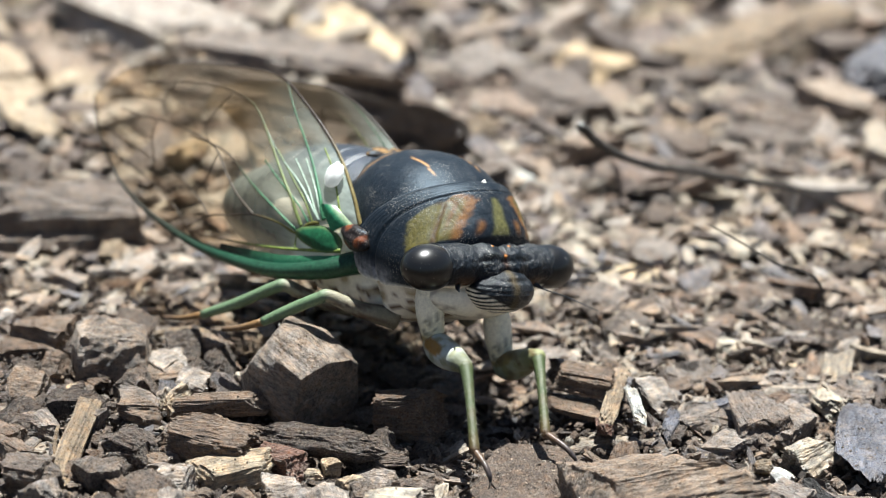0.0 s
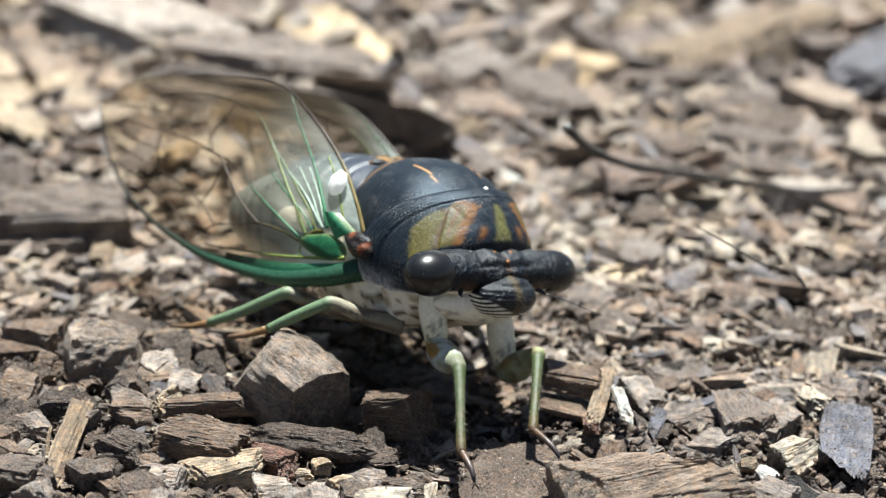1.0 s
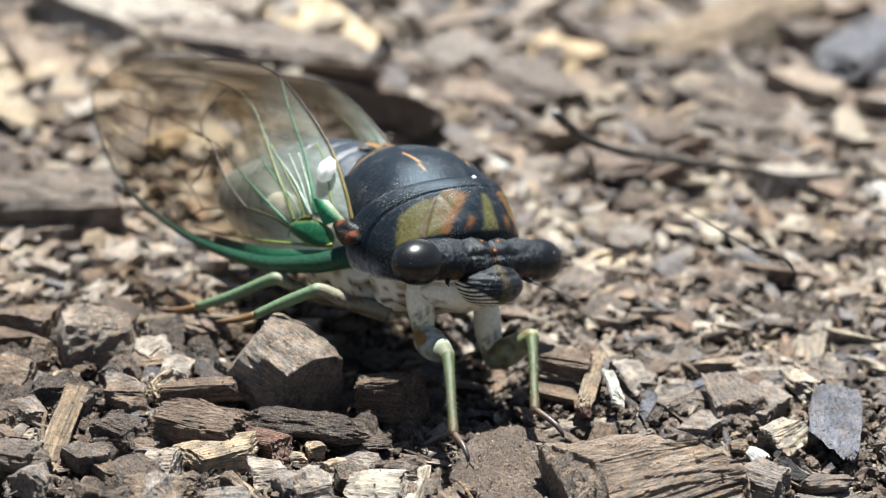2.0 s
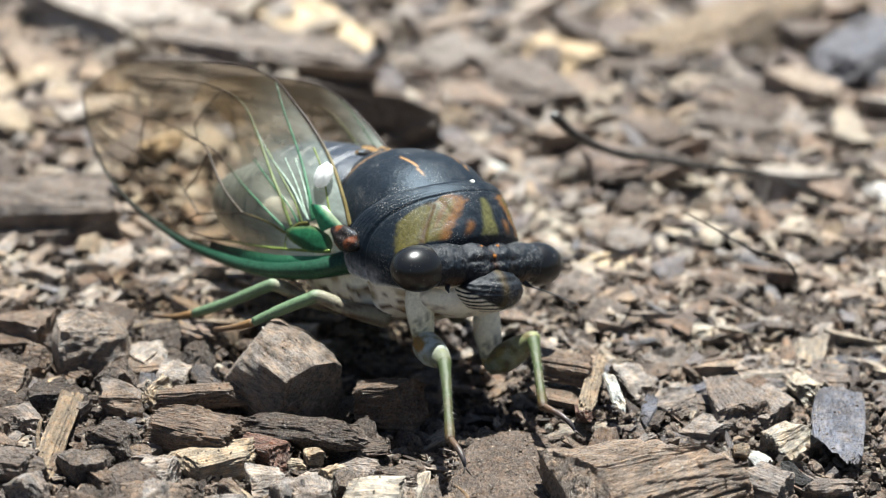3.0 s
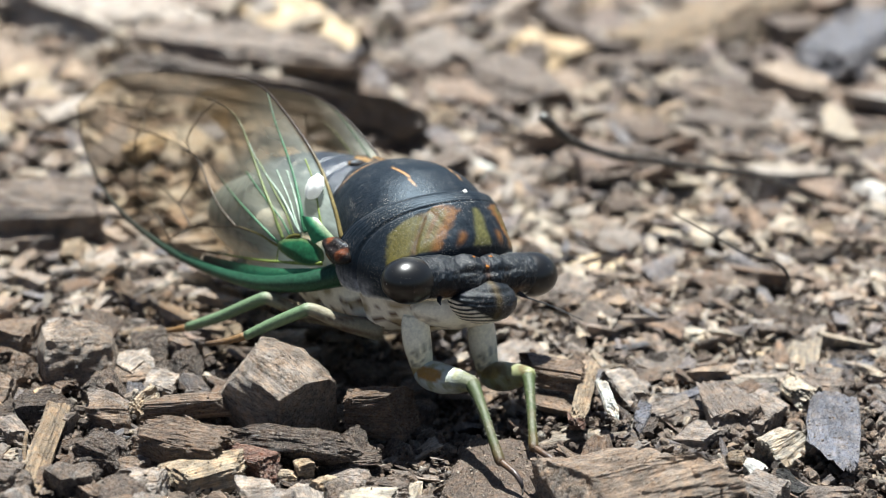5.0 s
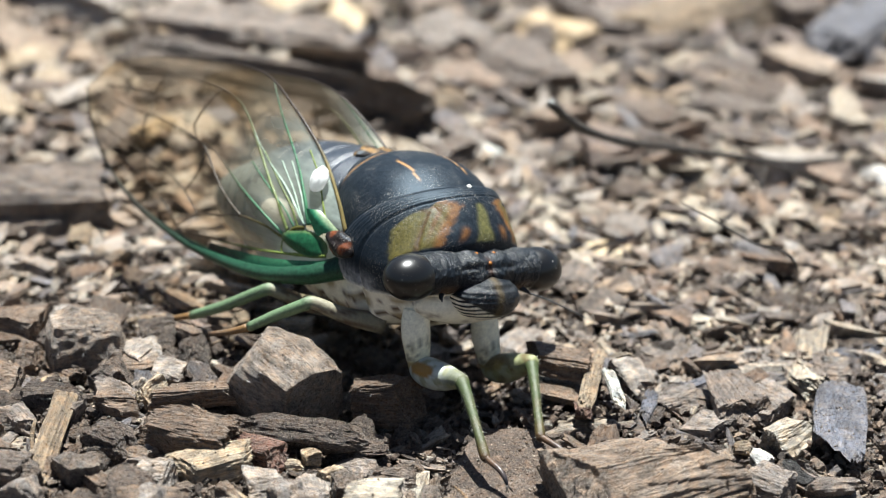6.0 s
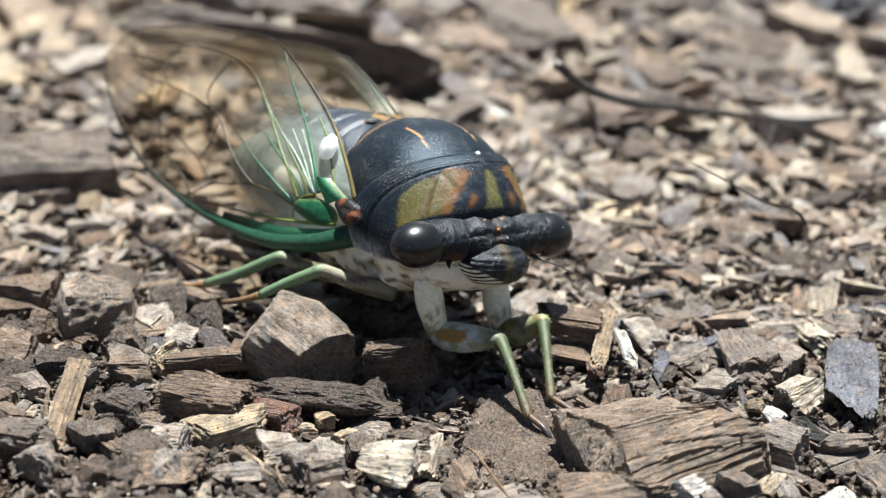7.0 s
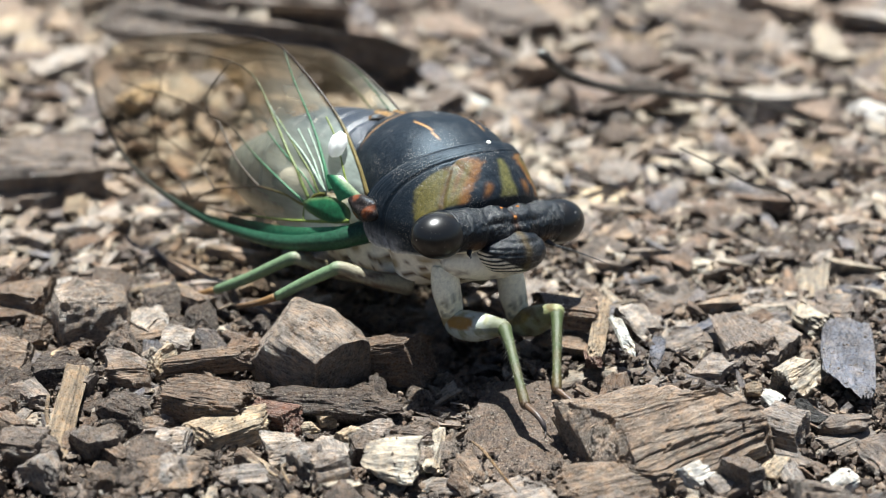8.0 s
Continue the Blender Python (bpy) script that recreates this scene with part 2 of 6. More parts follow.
def chip_verts(base, l, w, h, seed, ragged=0.14, rounded=0.2, rough=0.05, taper=0.25, bend=0.0, fine=0.0, cuts=4, layers=0.05, planes=(), lump=0.05, along=0.16, ends=2):
    """A broken piece: a box split along the grain into flat faces, fibrous torn ends, ridges that run lengthwise. Base at z = 0.
    along: how much the split faces lean towards the ends; lump: coarse unevenness."""
    rng = np.random.RandomState(seed)
    o = Vector(rng.uniform(-50, 50, 3))
    out = []
    k0, k1 = rng.uniform(-taper, taper, 2)
    sx, sy = rng.uniform(-0.25, 0.25, 2)
    facets = [(Vector(d).normalized(), at) for d, at in planes]
    for k in range(cuts):
        d = Vector(rng.normal(0, 1, 3) * (along, 1, 1)).normalized()
        facets.append((d, rng.uniform(0.68, 1.0)))
    for k in range(ends):
        d = Vector((1 - 2 * k, rng.normal(0, 0.35), rng.normal(0, 0.3))).normalized()
        facets.append((d, rng.uniform(0.72, 0.95)))
    for x, y, z in base:
        q = max(abs(x), abs(y), abs(z))
        r = math.sqrt(x * x + y * y + z * z)
        f = (1 - rounded) + rounded * q / r * 1.25
        c = Vector((x * f, y * f, z * f))
        c += 0.08 * Vector((noise.noise(c * 0.9 + o), noise.noise(c * 0.9 - o), noise.noise(c * 1.1 + o * 0.7)))
        for d, at in facets:
            over = c.dot(d) - at - 0.035 * noise.noise(c * 2.5 + o)
            if over > 0:
                c -= d * over
        x1, y1, z1 = c
        tear = noise.noise(Vector((y * 1.3, z * 1.1, 3 * (x > 0))) + o) + 0.6 * noise.noise(Vector((y * 4.5, z * 3.5, 5 * (x > 0))) - o)
        if fine:
            tear += 0.5 * noise.noise(Vector((y * 11, z * 9, 7 * (x > 0))) + o)
        x2 = x1 * (1 + tear * ragged * 1.3 * abs(x) ** 4) + sx * z1 * 0.3
        ridge = noise.noise(Vector((x * 0.5, y * 2.6, z * 2.6)) + o) + 0.6 * noise.noise(Vector((x * 0.9, y * 6, z * 6)) + o)
        if fine:
            ridge += fine * (0.8 * noise.noise(Vector((x * 1.6, y * 13, z * 13)) + o) + 0.5 * noise.noise(Vector((x * 5, y * 24, z * 24)) - o))
            crack = noise.noise(Vector((x * 0.5, y * 3.6, z * 3.6)) + o * 0.5)
            ridge -= 1.6 * min(1.0, fine) * math.exp(-((crack / 0.05) ** 2))
        s = 1 + rough * ridge + lump * (noise.noise(Vector((x, y, z)) * 1.6 - o) + 0.5 * noise.noise(Vector((x, y, z)) * 4.2 + o))
        if layers:
            s += layers * (math.floor(4 * noise.noise(Vector((x * 0.6, y * 2.0, z * 2.0)) + o * 0.3)) / 2)
        y2 = y1 * s * (1 - k0 * x) + sy * z1 * 0.4
        z2 = z1 * s * (1 - k1 * x) + bend * (x * x - 0.4) + rough * 0.5 * ridge
        out.append((x2 * l / 2, y2 * w / 2, z2 * h / 2))
    v = np.array(out)
    v[:, 2] -= v[:, 2].min()
    return v


def chip_mesh(name, segs, l, w, h, seed, mat, smooth=False, **shape):
    base, faces = grid_box(*segs)
    me = bpy.data.meshes.new(name)
    me.from_pydata(chip_verts(base, l, w, h, seed, **shape).tolist(), [], faces)
    me.materials.append(mat)
    me.polygons.foreach_set("use_smooth", [smooth] * len(me.polygons))
    return me


def height(x, y):
    """The ground: small swells, a bank of crumbs by the stone, a hollow under the insect."""
    p = Vector((x * 55, y * 55, 0.3))
    z = 0.0011 * noise.noise(p) + 0.0006 * noise.noise(p * 3.1)
    z += 0.0012 / (1 + math.exp((x + 0.015) / 0.004))
    z -= 0.0030 * math.exp(-(((x + 0.004) / 0.008) ** 2 + ((y - 0.006) / 0.007) ** 2))
    return z - 0.0008


MM = 0.001


def crumbs_on(ob, count, size, seed):
    """Grit lying on the upper faces of a piece: one loose layer, part of it."""
    rng = np.random.RandomState(seed)
    base, faces = grid_box(2, 2, 1)
    kinds = [chip_verts(base, 1, rng.uniform(0.5, 0.9), rng.uniform(0.35, 0.7), seed * 7 + k, ragged=0.2, rounded=0.4, rough=0.15, taper=0.4, cuts=2) for k in range(12)]
    m3 = ob.matrix_world.to_3x3()
    tops = [p for p in ob.data.polygons if (m3 @ p.normal).z > 0.35]
    weights = np.array([p.area for p in tops])
    fa = np.array(faces)
    vs, fs, own, n = [], [], [], 0
    for k in rng.choice(len(tops), count, p=weights / weights.sum()):
        c = tops[k].center
        if noise.noise(Vector(c) * 900 + Vector((seed, 0, 0))) < rng.uniform(-0.35, 0.1):
            continue
        s = size[0] * (size[1] / size[0]) ** (rng.uniform() ** 2.2)
        e = Euler(tuple(rng.uniform(0, 6.283, 3))).to_matrix()
        local = kinds[rng.randint(12)] * s * MM
        vs.append(local @ np.array(e).T + np.array(c))
        own.append(local + rng.uniform(0, 0.3, 3))
        fs.append(fa + n)
        n += len(local)
    me = bpy.data.meshes.new("grit")
    me.from_pydata(np.concatenate(vs).tolist(), [], np.concatenate(fs).tolist())
    me.attributes.new("along", "FLOAT_VECTOR", "POINT").data.foreach_set("vector", np.concatenate(own).ravel())
    me.materials.append(grit_mat)
    g = new("grit", me)
    g.parent = ob
    return tagged(g, "loose brown grit")


def chip(name, label, x, y, l, w, h, yaw, mat, seed, tip=0, lean=0, sink=0.25, category="wood chip", segs=(12, 7, 5), z=None, group="", grit=0, **shape):
    """One piece of mulch, in millimetres and degrees, laid on the ground at (x, y)."""
    shape.setdefault("fine", 0.5)
    if mat in ROUGH_BARKS:
        for key, value in (("rough", 0.09), ("lump", 0.13), ("along", 0.5), ("rounded", 0.32)):
            shape.setdefault(key, value)
    if y < 25 and max(segs) < 40:
        segs = tuple(int(1.9 * k) for k in segs)
    me = chip_mesh(name, segs, l * MM, w * MM, h * MM, seed, mat, **shape)
    ob = new(name, me)
    base = height(x * MM, y * MM) if z is None else z * MM
    if z is None and y < 10 and h < 2.7:
        base += 0.9 * MM  # the thin ones lie on the crumbs
    ob.matrix_world = pose(x * MM, y * MM, base - sink * h * MM, lean, tip, yaw)
    tagged(ob, label, category, group)
    if name == "branch":
        # a dark shell stands in for the shade on the branch's underside
        shade_shell = new("bark", chip_mesh("bark", segs, l * 0.97 * MM, w * 1.03 * MM, h * 0.62 * MM, seed, bark_dark, **shape))
        shade_shell.parent = ob
        tagged(shade_shell, "dark shell put in for the shade on the underside")
    if not grit and -24 < y < 8:
        grit = int(3.5 * l * w)
    if grit:
        crumbs_on(ob, grit, (0.06, 0.26), seed)
    return ob


# ---------------------------------------------------------------- ground
def ground():
    xs = np.concatenate([-np.geomspace(40, 0.07, 26), np.linspace(-0.066, 0.066, 120), np.geomspace(0.07, 40, 26)])
    ys = np.concatenate([-np.geomspace(40, 0.05, 24), np.linspace(-0.046, 0.21, 200), np.geomspace(0.22, 40, 24)])
    verts = [(x, y, height(x, y) if abs(x) < 0.5 and abs(y) < 0.5 else -0.001) for y in ys for x in xs]
    nx = len(xs)
    faces = [(j * nx + i, j * nx + i + 1, (j + 1) * nx + i + 1, (j + 1) * nx + i) for j in range(len(ys) - 1) for i in range(nx - 1)]
    me = bpy.data.meshes.new("ground")
    me.from_pydata(verts, [], faces)
    me.materials.append(soil_mat)
    me.polygons.foreach_set("use_smooth", [True] * len(me.polygons))
    return tagged(new("ground", me), "dark brown soil under wood mulch", "ground", kind="structure")


ground()


def scatter(name, label, count, seed, area, size, mat, flat=0.5, lift=0.0, segs=(3, 2, 1), keep=None, slim=0.7):
    """Many loose splinters and crumbs in one mesh, strewn over area (x0, x1, y0, y1); size: smallest and largest length in millimetres."""
    rng = np.random.RandomState(seed)
    base, faces = grid_box(*segs)
    kinds = []
    for k in range(30):
        thin = k < 30 * slim
        asp = rng.uniform(0.12, 0.34) if thin else rng.uniform(0.4, 0.8)
        if slim:
            kinds.append(chip_verts(base, 1, asp, asp * rng.uniform(0.25, 0.7) * (1.0 if thin else 0.55), seed * 31 + k, ragged=0.3, rounded=0.1 if thin else 0.35, rough=0.12, taper=0.5, bend=rng.uniform(-0.4, 0.4), cuts=2))
        else:
            kinds.append(chip_verts(base, 1, asp + 0.15, asp, seed * 31 + k, ragged=0.0, rounded=0.75, rough=0.05, taper=0.35, cuts=1, along=1.0, lump=0.3, ends=0))
    fa = np.array(faces)
    vs, fs, own, n = [], [], [], 0
    for k in range(count):
        x = rng.uniform(area[0], area[1])
        y = rng.uniform(area[2], area[3])
        if keep and not keep(x, y):
            continue
        s = size[0] * (size[1] / size[0]) ** (rng.uniform() ** 1.6)
        e = Euler((rng.normal(0, flat), rng.normal(0, flat), rng.uniform(0, 6.283))).to_matrix()
        local = kinds[rng.randint(30)] * s * MM
        v = local @ np.array(e).T + (x, y, height(x, y) - 0.07 * s * MM + lift * rng.uniform())
        vs.append(v)
        own.append(local + rng.uniform(0, 0.3, 3))
        fs.append(fa + n)
        n += len(v)
    me = bpy.data.meshes.new(name)
    me.from_pydata(np.concatenate(vs).tolist(), [], np.concatenate(fs).tolist())
    me.attributes.new("along", "FLOAT_VECTOR", "POINT").data.foreach_set("vector", np.concatenate(own).ravel())
    me.materials.append(mat)
    return tagged(new(name, me), label, "mulch", kind="stuff")


def in_sight(x, y):
    return abs(x) < 0.040 + 0.25 * (y + 0.035) and ((x - 0.003) / 0.0036) ** 2 + ((y + 0.0065) / 0.0062) ** 2 > 1


def left_bank(x, y):
    return in_sight(x, y) and abs(x + 0.0271) > 0.0022 and x < 0.002 + 0.4 * noise.noise(Vector((x * 90, y * 90, 2))) * 0.02


scatter("fine_mulch", "fine brown wood crumbs and splinters covering soil", 7000, 3, (-0.055, 0.055, -0.034, 0.024), (0.8, 4.0), soil_crumbs, 0.4, 0.0009, (4, 2, 2), in_sight, 0.6)
scatter("soil_grains", "brown rounded soil crumbs and grit", 22000, 8, (-0.05, 0.05, -0.034, 0.026), (0.22, 0.8), grain_mat, 0.8, 0.0013, (2, 2, 2), in_sight, 0.0)
scatter("mulch_dust", "tiny wood crumbs and grit on soil", 9000, 4, (-0.05, 0.05, -0.034, 0.03), (0.3, 1.3), soil_crumbs, 0.5, 0.0013, (3, 1, 1), in_sight, 0.7)
scatter("soil_lumps", "dark rounded lumps of damp soil and bark", 1500, 12, (-0.046, 0.012, -0.034, 0.016), (0.7, 2.0), lump_mat, 0.6, 0.0003, (7, 6, 6), left_bank, 0.0)
scatter("mulch", "loose brown wood crumbs and splinters", 12500, 6, (-0.07, 0.07, 0.008, 0.085), (0.9, 5.2), crumb_mat, 0.25, 0.0016, (4, 2, 1), in_sight, 0.75)
scatter("coarse_mulch", "grey brown shredded wood mulch lying loose", 9500, 5, (-0.1, 0.1, 0.05, 0.24), (2.0, 10.5), crumb_mat, 0.22, 0.0022, (4, 2, 1), in_sight, 0.8)


# ---------------------------------------------------------------- the cicada
def curve(keys, x):
    """Smooth values through rows of (position, value, value...)."""
    k = np.array(keys, float)
    i = int(np.clip(np.searchsorted(k[:, 0], x) - 1, 0, len(k) - 2))
    p0, p1, p2, p3 = k[max(i - 1, 0)], k[i], k[i + 1], k[min(i + 2, len(k) - 1)]
    t = float(np.clip((x - p1[0]) / (p2[0] - p1[0]), 0, 1))
    m1 = (p2 - p0) / max(p2[0] - p0[0], 1e-9) * (p2[0] - p1[0])
    m2 = (p3 - p1) / max(p3[0] - p1[0], 1e-9) * (p2[0] - p1[0])
    return ((2 * t**3 - 3 * t**2 + 1) * p1 + (t**3 - 2 * t**2 + t) * m1 + (3 * t**2 - 2 * t**3) * p2 + (t**3 - t**2) * m2)[1:]


def sheet(name, rows, mat, parent, label="", closed=False, caps=False, colour=None):
    """A skin over rows of points in millimetres; colour: a value for each point from its place and its place in the rows."""
    m, n = len(rows), len(rows[0])
    verts = [tuple(c * MM for c in p) for r in rows for p in r]
    faces = []
    for i in range(m - 1):
        for j in range(n if closed else n - 1):
            k = (j + 1) % n
            faces.append((i * n + j, i * n + k, (i + 1) * n + k, (i + 1) * n + j))
    if caps:
        faces.append(tuple(range(n))[::-1])
        faces.append(tuple((m - 1) * n + j for j in range(n)))
    me = bpy.data.meshes.new(name)
    me.from_pydata(verts, [], faces)
    me.materials.append(mat)
    me.polygons.foreach_set("use_smooth", [True] * len(me.polygons))
    if colour:
        att = me.color_attributes.new("paint", "FLOAT_COLOR", "POINT")
        data = []
        for i, r in enumerate(rows):
            for j, p in enumerate(r):
                data.extend((*colour(p, i / (m - 1), j / max(n - 1, 1)), 1.0))
        att.data.foreach_set("color", data)
    bm = bmesh.new()
    bm.from_mesh(me)
    bmesh.ops.recalc_face_normals(bm, faces=bm.faces)
    bm.to_mesh(me)
    bm.free()
    ob = new(name, me)
    ob.parent = parent
    return tagged(ob, label)


def hull_rows(keys, count, ring=48, power=2.3):
    """Rings for a body along x: keys of (x, half width, top, widest height, bottom)."""
    x0, x1 = keys[0][0], keys[-1][0]
    rows = []
    for i in range(count):
        x = x0 + (x1 - x0) * i / (count - 1)
        w, zt, zm, zb = curve(keys, x)
        row = []
        for j in range(ring):
            a = 2 * math.pi * j / ring
            c, s = math.cos(a), math.sin(a)
            y = w * math.copysign(abs(c) ** (2 / power), c)
            z = zm + ((zt - zm) if s > 0 else (zm - zb)) * math.copysign(abs(s) ** (2 / power), s)
            row.append((x, y, z))
        rows.append(row)
    return rows


def tube_rows(points, ring=12, steps=6):
    """Rings along a smooth line through rows of (x, y, z, radius)."""
    pts = np.array(points, float)
    keys = [(k, *p) for k, p in enumerate(pts)]
    line = [curve(keys, k / steps) for k in range((len(pts) - 1) * steps + 1)]
    rows, up = [], Vector((0.13, 0.21, 0.97))
    for k, p in enumerate(line):
        d = Vector(line[min(k + 1, len(line) - 1)][:3].tolist()) - Vector(line[max(k - 1, 0)][:3].tolist())
        d.normalize()
        u = d.cross(up).normalized()
        v = d.cross(u)
        rows.append([tuple(Vector(p[:3].tolist()) + float(p[3]) * (math.cos(a) * u + math.sin(a) * v)) for a in (2 * math.pi * j / ring for j in range(ring))])
    return rows


def tube(name, points, mat, parent, label="", ring=12, steps=6, colour=None):
    return sheet(name, tube_rows(points, ring, steps), mat, parent, label, closed=True, caps=True, colour=colour)


def ball_rows(c, r, n=24, ring=32, shape=None):
    rows = []
    for i in range(n + 1):
        a = math.pi * (i + 0.02) / (n + 0.04)
        row = []
        for j in range(ring):
            b = 2 * math.pi * j / ring
            d = (math.sin(a) * math.cos(b), math.cos(a), math.sin(a) * math.sin(b))
            k = shape(d) if shape else 1
            row.append(tuple(c[q] + r[q] * d[q] * k for q in range(3)))
        rows.append(row)
    return rows


def cuticle(name, rough=0.32, coat=0.0, dust=0.5, fine=8500, bump=0.15, spec=0.36, mottle=0.8):
    """Insect shell: markings from the paint, pale bloom in specks, fine wrinkles."""
    m, n, l, p = material(name, rough, spec)
    a = n.new("ShaderNodeAttribute")
    a.attribute_name = "paint"
    vec = n.new("ShaderNodeTexCoord").outputs["Object"]
    mott = noise_node(n, l, vec, 3600, 6, 0.7)
    mr = ramp(n, [(0.3, (0.45, 0.45, 0.45)), (0.7, (1.5, 1.5, 1.5))])
    l.new(mott, mr.inputs["Fac"])
    col = mixed(n, l, mottle, a.outputs["Color"], mr.outputs["Color"], "MULTIPLY")
    cell = n.new("ShaderNodeTexVoronoi")
    cell.inputs["Scale"].default_value = fine
    l.new(vec, cell.inputs["Vector"])
    area = noise_node(n, l, vec, 420, 5, 0.7)
    s1 = ramp(n, [(0.17, (1, 1, 1)), (0.30, (0, 0, 0))])
    s2 = ramp(n, [(0.47, (0.02, 0.02, 0.02)), (0.64, (1, 1, 1))])
    l.new(cell.outputs["Distance"], s1.inputs["Fac"])
    l.new(area, s2.inputs["Fac"])
    fac = mul(n, l, mul(n, l, s1.outputs["Color"], s2.outputs["Color"]), dust)
    col = mixed(n, l, fac, col, (0.46, 0.43, 0.38))
    tiny = n.new("ShaderNodeTexVoronoi")
    tiny.inputs["Scale"].default_value = 15000
    l.new(vec, tiny.inputs["Vector"])
    s3 = ramp(n, [(0.16, (1, 1, 1)), (0.26, (0, 0, 0))])
    l.new(tiny.outputs["Distance"], s3.inputs["Fac"])
    s4 = ramp(n, [(0.46, (0.0, 0.0, 0.0)), (0.66, (1, 1, 1))])
    l.new(noise_node(n, l, vec, 900, 6, 0.75), s4.inputs["Fac"])
    col = mixed(n, l, mul(n, l, mul(n, l, s3.outputs["Color"], s4.outputs["Color"]), 0.55 * dust), col, (0.34, 0.33, 0.31))
    bloom = ramp(n, [(0.50, (0, 0, 0)), (0.72, (1, 1, 1))])
    l.new(noise_node(n, l, vec, 1300, 6, 0.75), bloom.inputs["Fac"])
    col = mixed(n, l, mul(n, l, bloom.outputs["Color"], 0.045 * dust), col, (0.40, 0.40, 0.40))
    l.new(col, p.inputs["Base Color"])
    rr = n.new("ShaderNodeMath")
    rr.operation = "MULTIPLY_ADD"
    l.new(fac, rr.inputs[0])
    rr.inputs[1].default_value, rr.inputs[2].default_value = 0.5, rough
    l.new(rr.outputs[0], p.inputs["Roughness"])
    p.inputs["Coat Weight"].default_value = coat
    bumped(n, l, p, mott, bump, 0.00012)
    return m


shell = cuticle("black_shell", 0.42, 0.0, 0.62, bump=0.45, spec=0.26)
shell.node_tree.nodes["Principled BSDF"].inputs["Specular Tint"].default_value = (0.62, 0.82, 1.0, 1)
head_shell = cuticle("rough_black_shell", 0.32, 0.0, 0.9, bump=0.8, spec=0.22)
belly_shell = cuticle("blue_black_shell", 0.30, 0.0, 0.5, bump=0.6, spec=0.5)
pale_skin = cuticle("pale_underside", 0.5, 0.0, 0.15, bump=0.2, mottle=0.25)
foot_skin = cuticle("foot_skin", 0.32, 0.0, 0.2, bump=0.3, spec=0.35)
leg_skin = cuticle("leg_skin", 0.42, 0.0, 0.45, bump=0.6, mottle=0.4)

eye_mat, _n, _l, _p = material("black_eye", 0.30, 0.5)
_p.inputs["Base Color"].default_value = (0.006, 0.006, 0.006, 1)
_vec = _n.new("ShaderNodeTexCoord").outputs["Object"]
_s = ramp(_n, [(0.70, (0.006, 0.006, 0.006)), (0.74, (0.35, 0.33, 0.30))])
_l.new(noise_node(_n, _l, _vec, 6500, 2, 0.5), _s.inputs["Fac"])
_l.new(_s.outputs["Color"], _p.inputs["Base Color"])

bead_mat, _n, _l, _p = material("orange_bead", 0.15, 0.6)
_p.inputs["Base Color"].default_value = (0.30, 0.11, 0.02, 1)

vein_mat = cuticle("green_vein", 0.38, 0.0, 0.1, spec=0.3)


def see_through(m, share):
    """Lets part of the light that falls on the far side of a thin skin come through it."""
    n, l = m.node_tree.nodes, m.node_tree.links
    p = n["Principled BSDF"]
    t = n.new("ShaderNodeBsdfTranslucent")
    l.new(p.inputs["Base Color"].links[0].from_socket, t.inputs["Color"])
    mx = n.new("ShaderNodeMixShader")
    mx.inputs["Fac"].default_value = share
    l.new(p.outputs[0], mx.inputs[1])
    l.new(t.outputs[0], mx.inputs[2])
    l.new(mx.outputs[0], n["Material Output"].inputs["Surface"])


see_through(vein_mat, 0.2)
chalk = cuticle("chalk_white_skin", 0.8, 0.0, 0.0, bump=0.1, spec=0.2, mottle=0.1)
see_through(chalk, 0.5)


def wing_film():
    """Clear wing: milky green near the root, the sun's sheen put into its colour and density, faintly brown further
    out.
    """
    m, n, l, p = material("wing_film", 0.16, 0.5)
    vec = n.new("ShaderNodeTexCoord").outputs["Object"]
    sep = n.new("ShaderNodeSeparateXYZ")
    l.new(vec, sep.inputs[0])
    root = n.new("ShaderNodeMapRange")
    root.inputs["From Min"].default_value, root.inputs["From Max"].default_value = -0.0215, -0.0110
    l.new(sep.outputs["X"], root.inputs["Value"])
    cloud = noise_node(n, l, vec, 260, 4)
    r = ramp(n, [(0.3, (0.20, 0.14, 0.075)), (0.7, (0.40, 0.32, 0.22))])
    l.new(cloud, r.inputs["Fac"])
    col = mixed(n, l, root.outputs[0], r.outputs["Color"], (0.88, 1.0, 0.90))
    l.new(col, p.inputs["Base Color"])
    t = n.new("ShaderNodeBsdfTransparent")
    t.inputs["Color"].default_value = (0.80, 0.73, 0.62, 1)
    streak = ramp(n, [(0.38, (0.30, 0.30, 0.30)), (0.62, (1, 1, 1))])
    l.new(noise_node(n, l, stretched(n, l, vec, (130, 500, 500)), 1.0, 4), streak.inputs["Fac"])
    dense = n.new("ShaderNodeMath")
    dense.operation = "MULTIPLY_ADD"
    l.new(mul(n, l, root.outputs[0], streak.outputs["Color"]), dense.inputs[0])
    dense.inputs[1].default_value, dense.inputs[2].default_value = 0.66, 0.09
    through_light = n.new("ShaderNodeBsdfTranslucent")
    l.new(col, through_light.inputs["Color"])
    body = n.new("ShaderNodeMixShader")
    body.inputs["Fac"].default_value = 0.6
    l.new(p.outputs[0], body.inputs[1])
    l.new(through_light.outputs[0], body.inputs[2])
    mx = n.new("ShaderNodeMixShader")
    l.new(mul(n, l, dense.outputs[0], 1.0), mx.inputs["Fac"])
    l.new(t.outputs[0], mx.inputs[1])
    l.new(body.outputs[0], mx.inputs[2])
    l.new(mx.outputs[0], n["Material Output"].inputs["Surface"])
    bumped(n, l, p, noise_node(n, l, vec, 900, 3), 0.3, 0.0003)
    return m


film_mat = wing_film()

